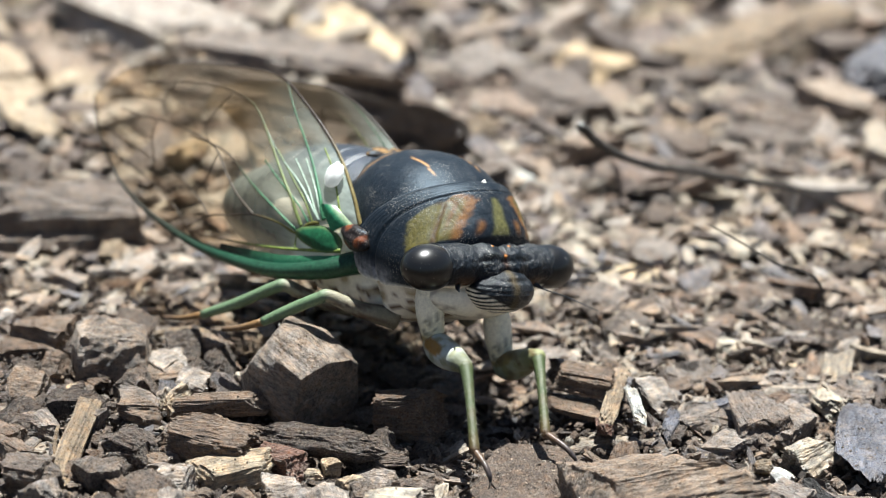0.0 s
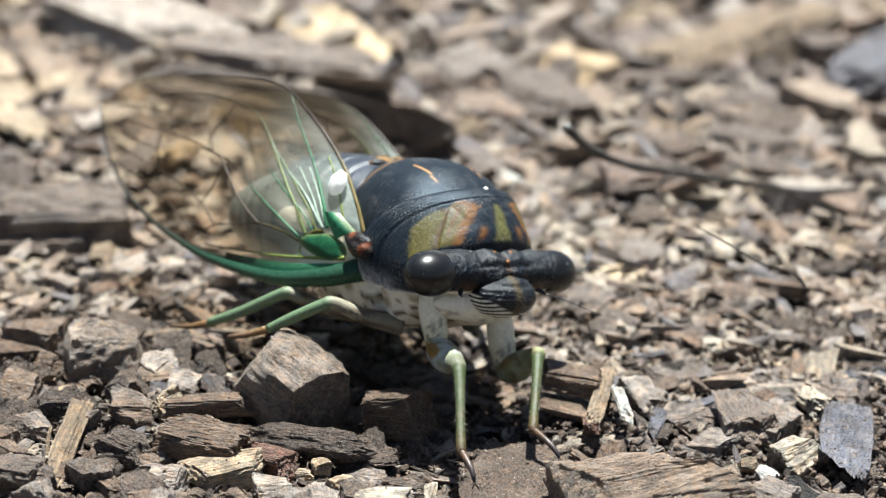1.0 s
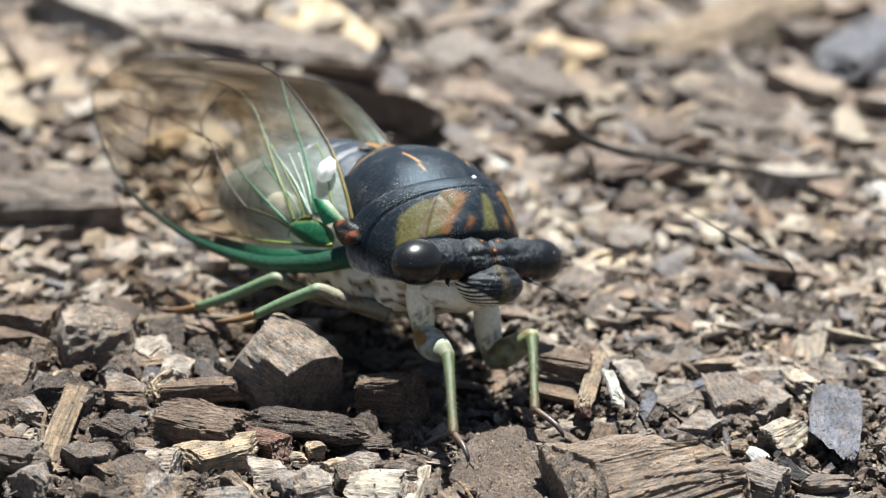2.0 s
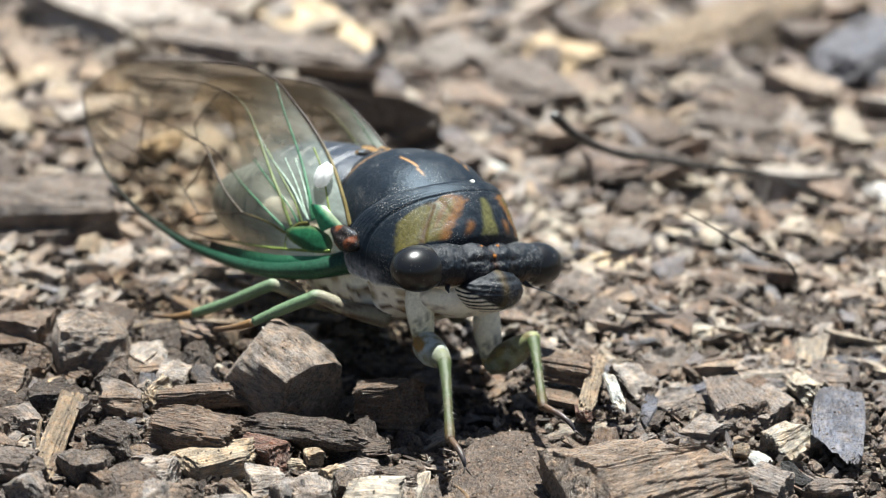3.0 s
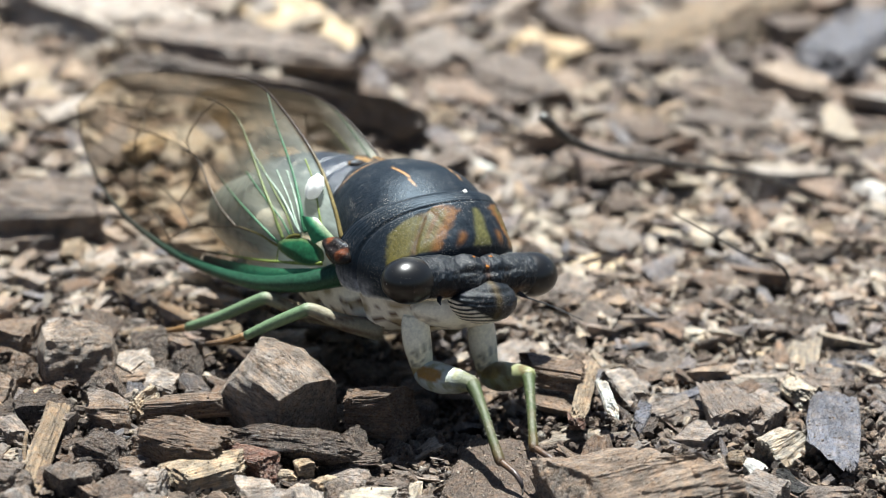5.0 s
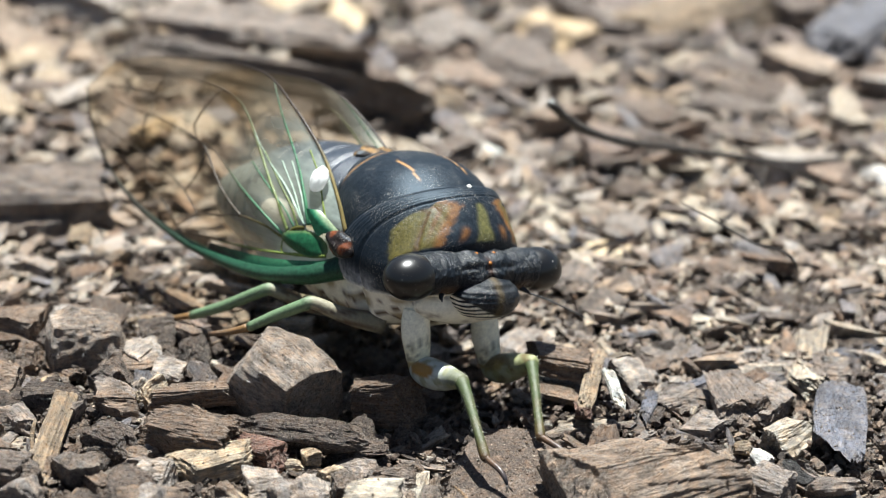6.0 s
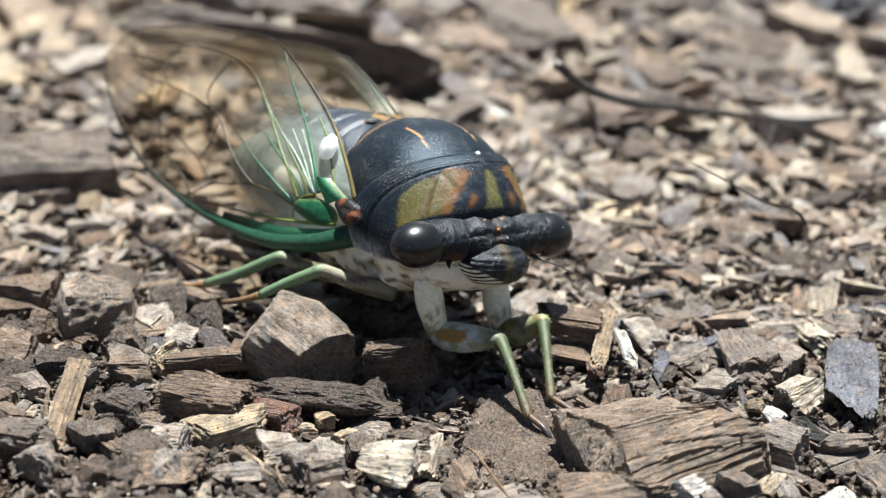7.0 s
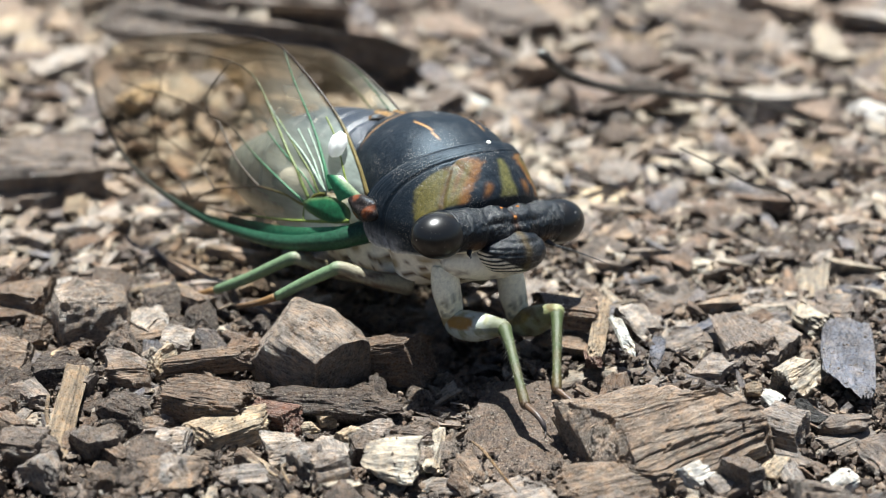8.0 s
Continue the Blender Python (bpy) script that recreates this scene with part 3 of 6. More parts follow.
BLACK = (0.006, 0.009, 0.013)
OLIVE, ORANGE, GREEN = (0.080, 0.066, 0.016), (0.125, 0.054, 0.013), (0.085, 0.08, 0.028)
CREAM, BROWN = (0.78, 0.74, 0.62), (0.10, 0.055, 0.03)


def blend(a, b, k):
    k = min(max(k, 0.0), 1.0)
    return tuple(p * (1 - k) + q * k for p, q in zip(a, b))


def edge(v, lo, hi):
    k = min(max((v - lo) / (hi - lo), 0.0), 1.0)
    return k * k * (3 - 2 * k)


def inside(v, lo, hi, soft):
    return edge(v, lo - soft, lo + soft) * (1 - edge(v, hi - soft, hi + soft))


def insect_pose(x, y, z, yaw, pitch, roll):
    """Millimetres and degrees: the insect faces +x in its own space."""
    return pose(x * MM, y * MM, z * MM, roll, -pitch, yaw - 90)


cicada = new("cicada")
tagged(cicada, "black and green cicada with clear wings standing on mulch", "cicada")
cicada.matrix_world = insect_pose(0.46, 3.22, 10.49, 43, 1, -11.8)


# body shells
def abdomen():
    keys = [(-29.5, 0.3, -2.0, -2.4, -2.8), (-28, 1.8, -0.4, -2.2, -4.0), (-24, 3.7, 1.8, -1.4, -5.0), (-19, 4.9, 4.4, -0.2, -5.4), (-14, 4.9, 5.2, 0.5, -5.4), (-11, 4.6, 4.9, 0.4, -5.0)]
    rows = hull_rows(keys, 120, 64, 2.2)
    out = []
    for r in rows:
        ring = []
        for x, y, z in r:
            seg = (x + 30) % 1.9
            k = 1 - 0.035 * math.exp(-((seg - 0.1) / 0.18) ** 2)
            ring.append((x, y * k, (z + 1) * k - 1))
        out.append(ring)

    def paint(p, u, v):
        x, y, z = p
        c = blend(CREAM, (0.035, 0.042, 0.036), edge(z, -3.6, -2.2))
        c = blend(c, (0.13, 0.15, 0.14), 0.8 * inside(z, -1.8, 2.4, 0.8))
        c = blend(c, (0.022, 0.03, 0.045), 0.9 * edge(z, 2.2, 3.6))
        return blend(c, (0.55, 0.58, 0.55), 1.2 * math.exp(-(((x + 17.0) / 1.5) ** 2 + ((z - 0.5) / 0.9) ** 2)))
    sheet("abdomen", out, belly_shell, cicada, "dark blue-grey abdomen with white patches", True, True, paint)


def thorax_under():
    keys = [(-16, 4.2, 0.5, -2.0, -5.0), (-12, 5.2, 1.2, -1.8, -6.0), (-8, 5.5, 1.6, -1.6, -6.0), (-4, 5.3, 1.4, -1.4, -5.2), (-1, 4.4, 0.8, -1.4, -4.2), (0.6, 3.2, 0.2, -1.5, -3.2)]

    def paint(p, u, v):
        w = noise.noise(Vector((p[0] * 0.7, p[1] * 0.5, p[2] * 1.1)))
        c = blend(CREAM, (0.34, 0.27, 0.16), edge(w, 0.05, 0.4))
        c = blend(c, BROWN, edge(noise.noise(Vector((p[0] * 1.1 + 7, p[1], p[2] * 2.4))), 0.28, 0.42))
        return blend(c, BLACK, edge(p[2], 0.0, 0.5))
    rows = hull_rows(keys, 90, 64, 2.5)
    out = []
    for r in rows:
        ring = []
        for x, y, z in r:
            fold = noise.noise(Vector((x * 0.75, y * 0.3, z * 0.55)))
            k = 1 + 0.06 * fold - 0.05 * math.exp(-((x + 6.2 + 0.25 * z) / 0.35) ** 2) - 0.05 * math.exp(-((x + 10.5 + 0.2 * z) / 0.35) ** 2)
            ring.append((x, y * k, z * k))
        out.append(ring)
    sheet("thorax_underside", out, pale_skin, cicada, "cream underside with brown smudges", True, True, paint)


def leaned(rows):
    """The back leans a little to the insect's left above the wing roots."""
    return [[(x, y + 0.10 * max(z, 0.0), z) for x, y, z in r] for r in rows]


def mesonotum():
    keys = [(-13.4, 1.4, 4.8, 3.8, 2.6), (-12.4, 2.6, 5.1, 2.9, 1.1), (-11.2, 3.9, 5.6, 2.1, 0.2), (-8.8, 5.2, 6.3, 1.4, -0.6), (-5.9, 5.6, 6.4, 0.9, -0.8), (-3.7, 5.4, 5.6, 0.7, -0.8), (-2.0, 4.9, 4.4, 0.6, -0.8)]

    def paint(p, u, v):
        x, y, z = p
        c = BLACK
        ay = abs(y)
        d = abs(ay - 2.0 - 0.10 * (x + 6) + 0.05 * math.sin(3 * x))
        c = blend(c, (0.36, 0.19, 0.07), 0.9 * (1 - edge(d, 0.03, 0.11)) * inside(x, -7.4, -4.4, 0.3) * edge(z, 2, 3))
        d = abs(x + 9.9 + 0.08 * ay * ay)
        c = blend(c, (0.33, 0.17, 0.06), 0.8 * (1 - edge(d, 0.06, 0.2)) * edge(z, 2.0, 3.2) * inside(ay, 0.3, 3.4, 0.3))
        return blend(c, (0.30, 0.15, 0.05), inside(x, -14.0, -12.6, 0.3) * 0.8)
    sheet("mesonotum", leaned(hull_rows(keys, 170, 200, 2.2)), shell, cicada, "smooth black back plate with thin orange lines", True, True, paint)


def scutellum():
    """The raised cross behind the back plate, and a white bead put in for the glint on the shield."""
    bump_rows = leaned(ball_rows((-12.5, 0, 5.05), (1.3, 1.6, 0.45), 24, 32, lambda d: 1 + 0.25 * math.cos(4 * math.atan2(d[1], d[0]))))
    sheet("scutellum", bump_rows, shell, cicada, "brown and tan raised cross behind the back", True, True, lambda p, u, v: blend((0.02, 0.015, 0.012), (0.20, 0.115, 0.04), edge(noise.noise(Vector(p) * 1.6), 0.0, 0.3)))
    sheet("glint_bead", leaned(ball_rows((-2.2, 0.0, 5.42), (0.20, 0.16, 0.22), 8, 10, lambda d: 1 + 0.3 * noise.noise(Vector(d) * 2))), chalk, cicada, "white bead put in as a glint on the shield", True, True, lambda p, u, v: (0.9, 0.88, 0.82))


def pronotum():
    rows = []
    for i in range(81):
        s = i / 80
        x_mid, back, zt, w, zc = curve([(0.0, 0.7, 1.5, 1.0, 4.4, -0.6), (0.10, 0.75, 1.95, 2.4, 5.4, -0.6), (0.40, -0.05, 2.7, 3.75, 5.9, -0.4), (0.70, -1.15, 3.1, 4.95, 6.2, -0.2), (0.78, -1.4, 3.4, 5.1, 6.3, -0.1), (0.92, -2.1, 3.9, 5.45, 6.55, 0.0), (1.0, -2.7, 4.0, 5.4, 6.45, 0.1)], s)
        row = []
        for j in range(121):
            a = math.radians(-112 + 224 * j / 120)
            sa, ca = math.sin(a), math.cos(a)
            row.append((x_mid - back * sa * sa, w * math.copysign(abs(sa) ** 0.92, sa), zc + (zt - zc) * math.copysign(abs(ca) ** 0.9, ca)))
        rows.append(row)

    def groove(s, d):
        g = math.exp(-((d - (62 - 42 * s)) / 2.2) ** 2) * inside(s, 0.05, 0.75, 0.05)
        g += math.exp(-((d - (20 + 14 * s)) / 1.8) ** 2) * inside(s, 0.05, 0.7, 0.05) * 0.7
        return g

    out = []
    for i, r in enumerate(rows):
        s = i / 80
        ring = []
        for j, (x, y, z) in enumerate(r):
            d = abs(-112 + 224 * j / 120)
            k = 1 - 0.03 * groove(s, d) - 0.022 * math.exp(-((s - 0.77) / 0.02) ** 2)
            if s > 0.79:
                k += 0.006 * math.sin(s * 190)
            ring.append((x, y * k, (z + 0.4) * k - 0.4))
        out.append(ring)

    def paint(p, u, v):
        d = abs(-112 + 224 * v)
        s = u
        wob = noise.noise(Vector((p[0] * 0.9, p[1] * 0.9, p[2] * 0.9)))
        top = 0.74 - 0.0030 * max(d - 18, 0) + 0.03 * wob
        low = edge(s, 0.08 + 0.0034 * (d - 30) - 0.02, 0.08 + 0.0034 * (d - 30) + 0.03) * (1 - edge(s, top - 0.02, top + 0.02))
        inner = 40 - 27 * min(s / 0.6, 1) + 8 * edge(s, 0.62, 0.75)
        outer = 52 + (0.75 - s) * 62 + 4 * wob
        fringe = 3 * noise.noise(Vector((p[0] * 4, p[1] * 4, p[2] * 4)))
        patch = low * edge(d + fringe, inner - 3, inner + 3) * (1 - edge(d + fringe, outer - 5, outer + 5))
        tone = blend(OLIVE, ORANGE, 1 - edge(d, inner + 4, inner + 12 + 4 * wob))
        tone = blend(tone, (0.06, 0.032, 0.010), 0.95 * math.exp(-((d - inner - 26 + 8 * s) / 2.6) ** 2))
        tone = blend(tone, (0.11, 0.04, 0.014), 0.7 * math.exp(-((d - inner - 14) / 2.2) ** 2) * edge(s, 0.1, 0.5))
        c = blend(BLACK, tone, patch)
        tri = 10.5 * (0.66 - s)
        c = blend(c, GREEN, inside(s, 0.10, 0.62, 0.03) * (1 - edge(d + 2 * wob, tri - 1, tri + 2.5)))
        c = blend(c, (0.12, 0.052, 0.016), 0.9 * inside(s, 0.14, 0.30, 0.06) * inside(d + 5 * wob, 17 - 12 * s, 27 - 26 * s, 3.0))
        dusty = 0.5 + 0.5 * noise.noise(Vector((p[0] * 3, p[1] * 3, p[2] * 3)))
        c = blend(c, (0.42, 0.42, 0.43), 0.9 * dusty * edge(d, 93, 107) * edge(s, 0.3, 0.7))
        c = blend(c, CREAM, edge(d, 109, 112))
        return c
    sheet("pronotum", leaned(out), shell, cicada, "black shield with olive and orange markings", colour=paint)


def head():
    rows = []
    for i in range(151):
        y = -5.5 + 11 * i / 150
        q = abs(y) / 5.5
        ay = abs(y)
        cx, cz = 0.10 + 0.25 * q, 0.10
        rx, rz = 1.95 - 0.45 * q, 1.62 - 0.20 * q * q
        rx += 0.30 * math.exp(-((ay - 0.9) / 0.75) ** 2) - 0.10 * math.exp(-((ay - 2.3) / 0.5) ** 2) + 0.05 * math.exp(-((ay - 3.2) / 0.5) ** 2)
        rz += 0.20 * math.exp(-((ay - 1.15) / 0.6) ** 2) - 0.07 * math.exp(-((ay - 2.25) / 0.5) ** 2) - 0.10 * math.exp(-(ay / 0.25) ** 2) - 0.06 * math.exp(-((ay - 4.2) / 0.3) ** 2)
        if q > 0.93:
            rx, rz = rx * 0.85, rz * 0.85
        row = []
        for j in range(96):
            a = 2 * math.pi * j / 96
            d = Vector((math.cos(a) * 2, y, math.sin(a) * 2))
            k = 1 + 0.035 * noise.noise(d * 0.9) + 0.03 * noise.noise(d * 2.3 + Vector((3, 0, 0))) + 0.03 * noise.noise(d * 5.0) + 0.02 * noise.noise(d * 11)
            k += 0.05 * math.exp(-((a - 0.75) / 0.13) ** 2) * (1 - edge(ay, 2.0, 2.6)) - 0.05 * math.exp(-((a - 0.45) / 0.10) ** 2) * (1 - edge(ay, 2.2, 2.8))
            row.append((cx + rx * k * math.cos(a), y, cz + rz * k * math.sin(a)))
        rows.append(row)

    def paint(p, u, v):
        c = blend(BLACK, (0.10, 0.05, 0.02), 0.7 * math.exp(-((abs(p[1]) - 3.4) / 0.8) ** 2) * (1 - edge(p[2], -0.7, 0.0)))
        c = blend(c, (0.06, 0.024, 0.01), 0.6 * math.exp(-(p[1] / 0.22) ** 2) * inside(p[2], 0.3, 1.35, 0.2))
        return blend(c, CREAM, 1 - edge(p[2], -1.15, -0.95))
    hd = sheet("head", rows, head_shell, cicada, "black head dusted with pale specks", True, True, paint)
    sheet("face", ball_rows((-0.3, 0, -2.2), (1.8, 4.4, 1.6)), pale_skin, cicada, "pale cream face", True, True,
          lambda p, u, v: blend(CREAM, BROWN, 0.6 * edge(noise.noise(Vector((p[0] * 1.5, p[1] * 1.2, p[2] * 2))), 0.1, 0.5)))

    def bulge(d):
        rib = math.sin(30 * d[2] + 4 * d[1] * d[1]) * edge(abs(d[1]), 0.12, 0.3)
        return 1 + 0.008 * rib * edge(d[0], 0.0, 0.3) + 0.03 * noise.noise(Vector(d) * 3) - 0.05 * math.exp(-((d[2] - 0.62) / 0.08) ** 2)

    def stripes(p, u, v):
        lo = 1 - edge(p[2], -2.35 + 0.42 * max(-p[1], 0) , -2.15 + 0.42 * max(-p[1], 0))
        st = edge(math.sin((p[2] + 0.10 * p[1] ** 2) * 17), -0.35, 0.1)
        c = blend(BLACK, (0.05, 0.035, 0.015), math.exp(-(p[1] / 0.3) ** 2))
        return blend(c, blend(BLACK, (0.75, 0.71, 0.60), st), lo)
    sheet("clypeus", ball_rows((1.45, 0.25, -1.30), (2.1, 2.75, 1.62), 90, 110, bulge), head_shell, cicada, "black nose bulge with pale stripes below", True, True, stripes)
    for sy in (-1, 1):
        e = sheet("eye", ball_rows((0.42, sy * 5.85, 0.02), (1.66, 2.05, 1.60), 36, 48), eye_mat, cicada, "glossy black bulging eye", True, True)
        tube("antenna", [(1.3, sy * 3.6, -0.9, 0.22), (1.7, sy * 4.0, -1.1, 0.15), (2.1, sy * 4.2, -1.2, 0.06)] + ([(3.8, 4.6, -1.25, 0.045), (6.6, 5.1, -1.5, 0.025)] if sy > 0 else [(2.3, -4.4, -1.2, 0.04)]), leg_skin, cicada, "thin dark bristle antenna", 8, 5, lambda p, u, v: BLACK)
        sheet("ocellus", ball_rows((1.05, sy * 0.8, 1.62), (0.17, 0.17, 0.14), 10, 14), bead_mat, hd, "orange bead eye", True, True)
    sheet("ocellus", ball_rows((1.72, 0.0, 1.12), (0.15, 0.17, 0.15), 10, 14), bead_mat, hd, "orange bead eye", True, True)


def tilted(rows, c, degrees):
    """Rows turned about the body's long axis through c."""
    k, q = math.cos(radians(degrees)), math.sin(radians(degrees))
    return [[(x, c[1] + (y - c[1]) * k - (z - c[2]) * q, c[2] + (y - c[1]) * q + (z - c[2]) * k) for x, y, z in r] for r in rows]


abdomen()
PAD, PATCH = (-10.3, -6.2, 3.9), (-15.0, -5.6, 0.2)
sheet("white_pad", tilted(ball_rows(PAD, (0.72, 0.5, 0.95), shape=lambda d: 1 + 0.12 * noise.noise(Vector(d) * 2)), PAD, -18), chalk, cicada, "chalk white patch behind the back plate", True, True, lambda p, u, v: (0.9, 0.9, 0.88))
sheet("white_patch", tilted(ball_rows(PATCH, (1.9, 0.5, 0.9), shape=lambda d: 1 + 0.15 * noise.noise(Vector(d) * 2)), PATCH, -20), chalk, cicada, "chalk white patch on the abdomen", True, True, lambda p, u, v: (0.9, 0.9, 0.88))
thorax_under()
mesonotum()
scutellum()
pronotum()
head()


# wings: a film on a skewed surface from the front edge (v = 0) to the rear edge (v = 1)
FRONT = [(0, -6.7, -5.2, -1.4), (0.08, -9.0, -7.0, -2.7), (0.2, -14.0, -7.6, -4.0), (0.36, -21.6, -7.7, -4.5), (0.5, -26.2, -7.7, -4.1), (0.63, -30.7, -7.6, -3.3), (0.78, -35.0, -7.5, -1.8), (0.9, -38.0, -7.4, 0.8), (1.0, -39.4, -7.3, 3.6)]
REAR = [(0, -7.2, -5.6, 0.9), (0.08, -8.6, -5.7, 2.9), (0.2, -11.5, -5.4, 5.5), (0.33, -15.7, -5.0, 7.8), (0.45, -20.0, -4.7, 9.2), (0.58, -25.5, -5.0, 8.9), (0.75, -32.5, -5.7, 7.6), (0.88, -37.2, -6.3, 6.1), (1.0, -39.4, -7.2, 3.9)]


def wing_at(u, v, side):
    a, b = curve(FRONT, u), curve(REAR, u)
    p = a + (b - a) * v
    n = Vector((b - a).tolist()).cross(Vector((-1, 0, 0)))
    if n.length > 1e-6:
        n.normalize()
    lift = 1.1 * math.sin(math.pi * v) * math.sin(math.pi * min(u * 1.1, 1)) + 0.15 * math.sin(14 * u + 9 * v)
    q = Vector(p.tolist()) - n * lift * -1
    if side > 0:
        return (q.x, -q.y - 3.6 * v, q.z - 0.9 * v)
    return (q.x, q.y, q.z)


def vein(points, side, parent, r0, r1, name="vein", label="", tone=None):
    keys = [(k, *p) for k, p in enumerate(points)]
    steps = max(6, 5 * (len(points) - 1))
    line = []
    for k in range(steps + 1):
        u, v = curve(keys, k * (len(points) - 1) / steps)
        line.append((*wing_at(u, v, side), r1 + (r0 - r1) * (1 - k / steps) ** 2))

    def paint(p, a, b):
        g = edge(p[0], -18.5, -11.5)
        base = blend((0.050, 0.034, 0.020), (0.07, 0.26, 0.13), g)
        return blend(base, (0.36, 0.42, 0.16), 0.9 * g * edge(noise.noise(Vector((p[0] * 0.4, p[1] * 0.4, p[2] * 0.5))), -0.1, 0.2))
    tube(name, line, vein_mat, parent, label, 8, 2, tone or paint)


def forewing(side):
    rows = [[wing_at(i / 60, j / 24, side) for j in range(25)] for i in range(61)]
    w = sheet("forewing", rows, film_mat, cicada, "clear folded wing with green and brown veins")
    green = lambda p, a, b: blend((0.03, 0.028, 0.02), blend((0.012, 0.055, 0.030), (0.045, 0.11, 0.062), 0.5 + 0.5 * math.sin(2 * math.pi * b)), edge(p[0], -30, -18))
    vein([(0, 0), (0.08, 0.0), (0.2, 0), (0.35, 0), (0.5, 0), (0.65, 0), (0.8, 0), (0.93, 0.0), (1, 0)], side, w, 0.92, 0.06, "front_edge_vein", "thick deep green front edge", green)
    vein([(0, 1), (0.1, 1), (0.25, 1), (0.4, 1), (0.55, 1), (0.7, 1), (0.85, 1), (1, 1)], side, w, 0.17, 0.03, "rear_edge_vein", "tan rear edge turning dark brown", lambda p, a, b: blend((0.035, 0.024, 0.018), (0.20, 0.155, 0.06), edge(p[0], -13.0, -10.0)))
    dark, lime = (0.050, 0.034, 0.020), (0.20, 0.26, 0.06)
    brown = lambda p, a, b: blend(dark, (0.13, 0.12, 0.03), edge(p[0], -17, -12))
    olive = lambda p, a, b: blend(dark, (0.14, 0.18, 0.06), edge(p[0], -23, -15))
    bright = lambda p, a, b: blend(dark, lime, edge(p[0], -20, -15))
    jade = lambda p, a, b: blend(dark, (0.045, 0.16, 0.08), edge(p[0], -21, -14))
    # the milk tubes stand for pale folds of the hind wing, not veins
    milk = lambda p, a, b: blend((0.14, 0.18, 0.13), (0.36, 0.46, 0.37), edge(p[0], -19, -12))
    fan = [
        ([(0.05, 0.27), (0.10, 0.235), (0.16, 0.20), (0.24, 0.15), (0.32, 0.10), (0.40, 0.06)], 0.26, bright),
        ([(0.16, 0.20), (0.167, 0.27), (0.17, 0.335)], 0.16, olive),
        ([(0.125, 0.50), (0.15, 0.44), (0.17, 0.335), (0.22, 0.345), (0.28, 0.317), (0.33, 0.25), (0.385, 0.183), (0.45, 0.05)], 0.24, brown),
        ([(0.17, 0.35), (0.24, 0.42), (0.31, 0.467), (0.42, 0.52), (0.56, 0.53)], 0.17, jade),
        ([(0.165, 0.40), (0.195, 0.49), (0.23, 0.567), (0.35, 0.717), (0.46, 0.817), (0.62, 0.86), (0.8, 0.84)], 0.24, olive),
        ([(0.14, 0.47), (0.18, 0.58), (0.235, 0.64), (0.32, 0.71)], 0.15, olive),
        ([(0.125, 0.517), (0.17, 0.60), (0.22, 0.655), (0.30, 0.69), (0.38, 0.75)], 0.20, milk),
        ([(0.13, 0.53), (0.165, 0.62), (0.20, 0.68), (0.27, 0.745)], 0.14, milk),
        ([(0.12, 0.55), (0.155, 0.66), (0.19, 0.72), (0.25, 0.79)], 0.20, milk),
        ([(0.15, 0.45), (0.19, 0.53), (0.25, 0.575), (0.33, 0.62)], 0.12, jade),
        ([(0.115, 0.55), (0.15, 0.68), (0.20, 0.767), (0.27, 0.85), (0.35, 0.93), (0.42, 1.0)], 0.26, jade),
        ([(0.05, 0.62), (0.08, 0.74), (0.12, 0.83), (0.17, 0.89), (0.23, 0.93)], 0.14, bright),
        ([(0.28, 0.317), (0.33, 0.367), (0.415, 0.45), (0.505, 0.533), (0.66, 0.56), (0.84, 0.54)], 0.15, brown),
        ([(0.45, 0.05), (0.50, 0.115), (0.605, 0.167), (0.74, 0.17), (0.86, 0.10)], 0.12, brown),
        ([(0.385, 0.183), (0.46, 0.25), (0.60, 0.30), (0.76, 0.30), (0.88, 0.22)], 0.09, brown),
        ([(0.46, 0.25), (0.45, 0.36), (0.46, 0.49)], 0.06, brown),
        ([(0.505, 0.533), (0.53, 0.62), (0.52, 0.84)], 0.07, brown),
        ([(0.605, 0.167), (0.63, 0.24), (0.64, 0.30)], 0.06, brown),
        ([(0.64, 0.30), (0.67, 0.43), (0.68, 0.56)], 0.06, brown),
        ([(0.66, 0.56), (0.70, 0.70), (0.70, 0.86)], 0.06, brown),
        ([(0.67, 0.43), (0.80, 0.42), (0.90, 0.36)], 0.06, brown),
        ([(0.70, 0.70), (0.80, 0.70), (0.90, 0.66)], 0.06, brown),
    ]
    for pts, r, tone in fan:
        vein(pts, side, w, 0.72 * r, 0.055, tone=tone)
    left_rim = [(0, 0.085, 0.48), (0.5, 0.108, 0.575), (1, 0.14, 0.66)]
    right_rim = [(0, 0.015, 0.82), (0.5, 0.050, 0.78), (1, 0.10, 0.76)]
    web = []
    for i in range(21):
        a, b = curve(left_rim, i / 20), curve(right_rim, i / 20)
        web.append([wing_at(*(a + (b - a) * j / 12), side) for j in range(13)])
    sheet("root_web", [[(x, y + side * (0.1 + 0.25 * math.sin(math.pi * j / 12)), z) for j, (x, y, z) in enumerate(r)] for r in web], vein_mat, w, "green leathery web at the wing root",
          colour=lambda p, a, b: blend((0.03, 0.20, 0.10), (0.34, 0.38, 0.24), 0.8 * edge(b, 0.5, 0.95)))
    strip = [[wing_at(0.03 + 0.30 * i / 40, (0.20 - 0.13 * i / 40) * j / 8, side) for j in range(9)] for i in range(41)]
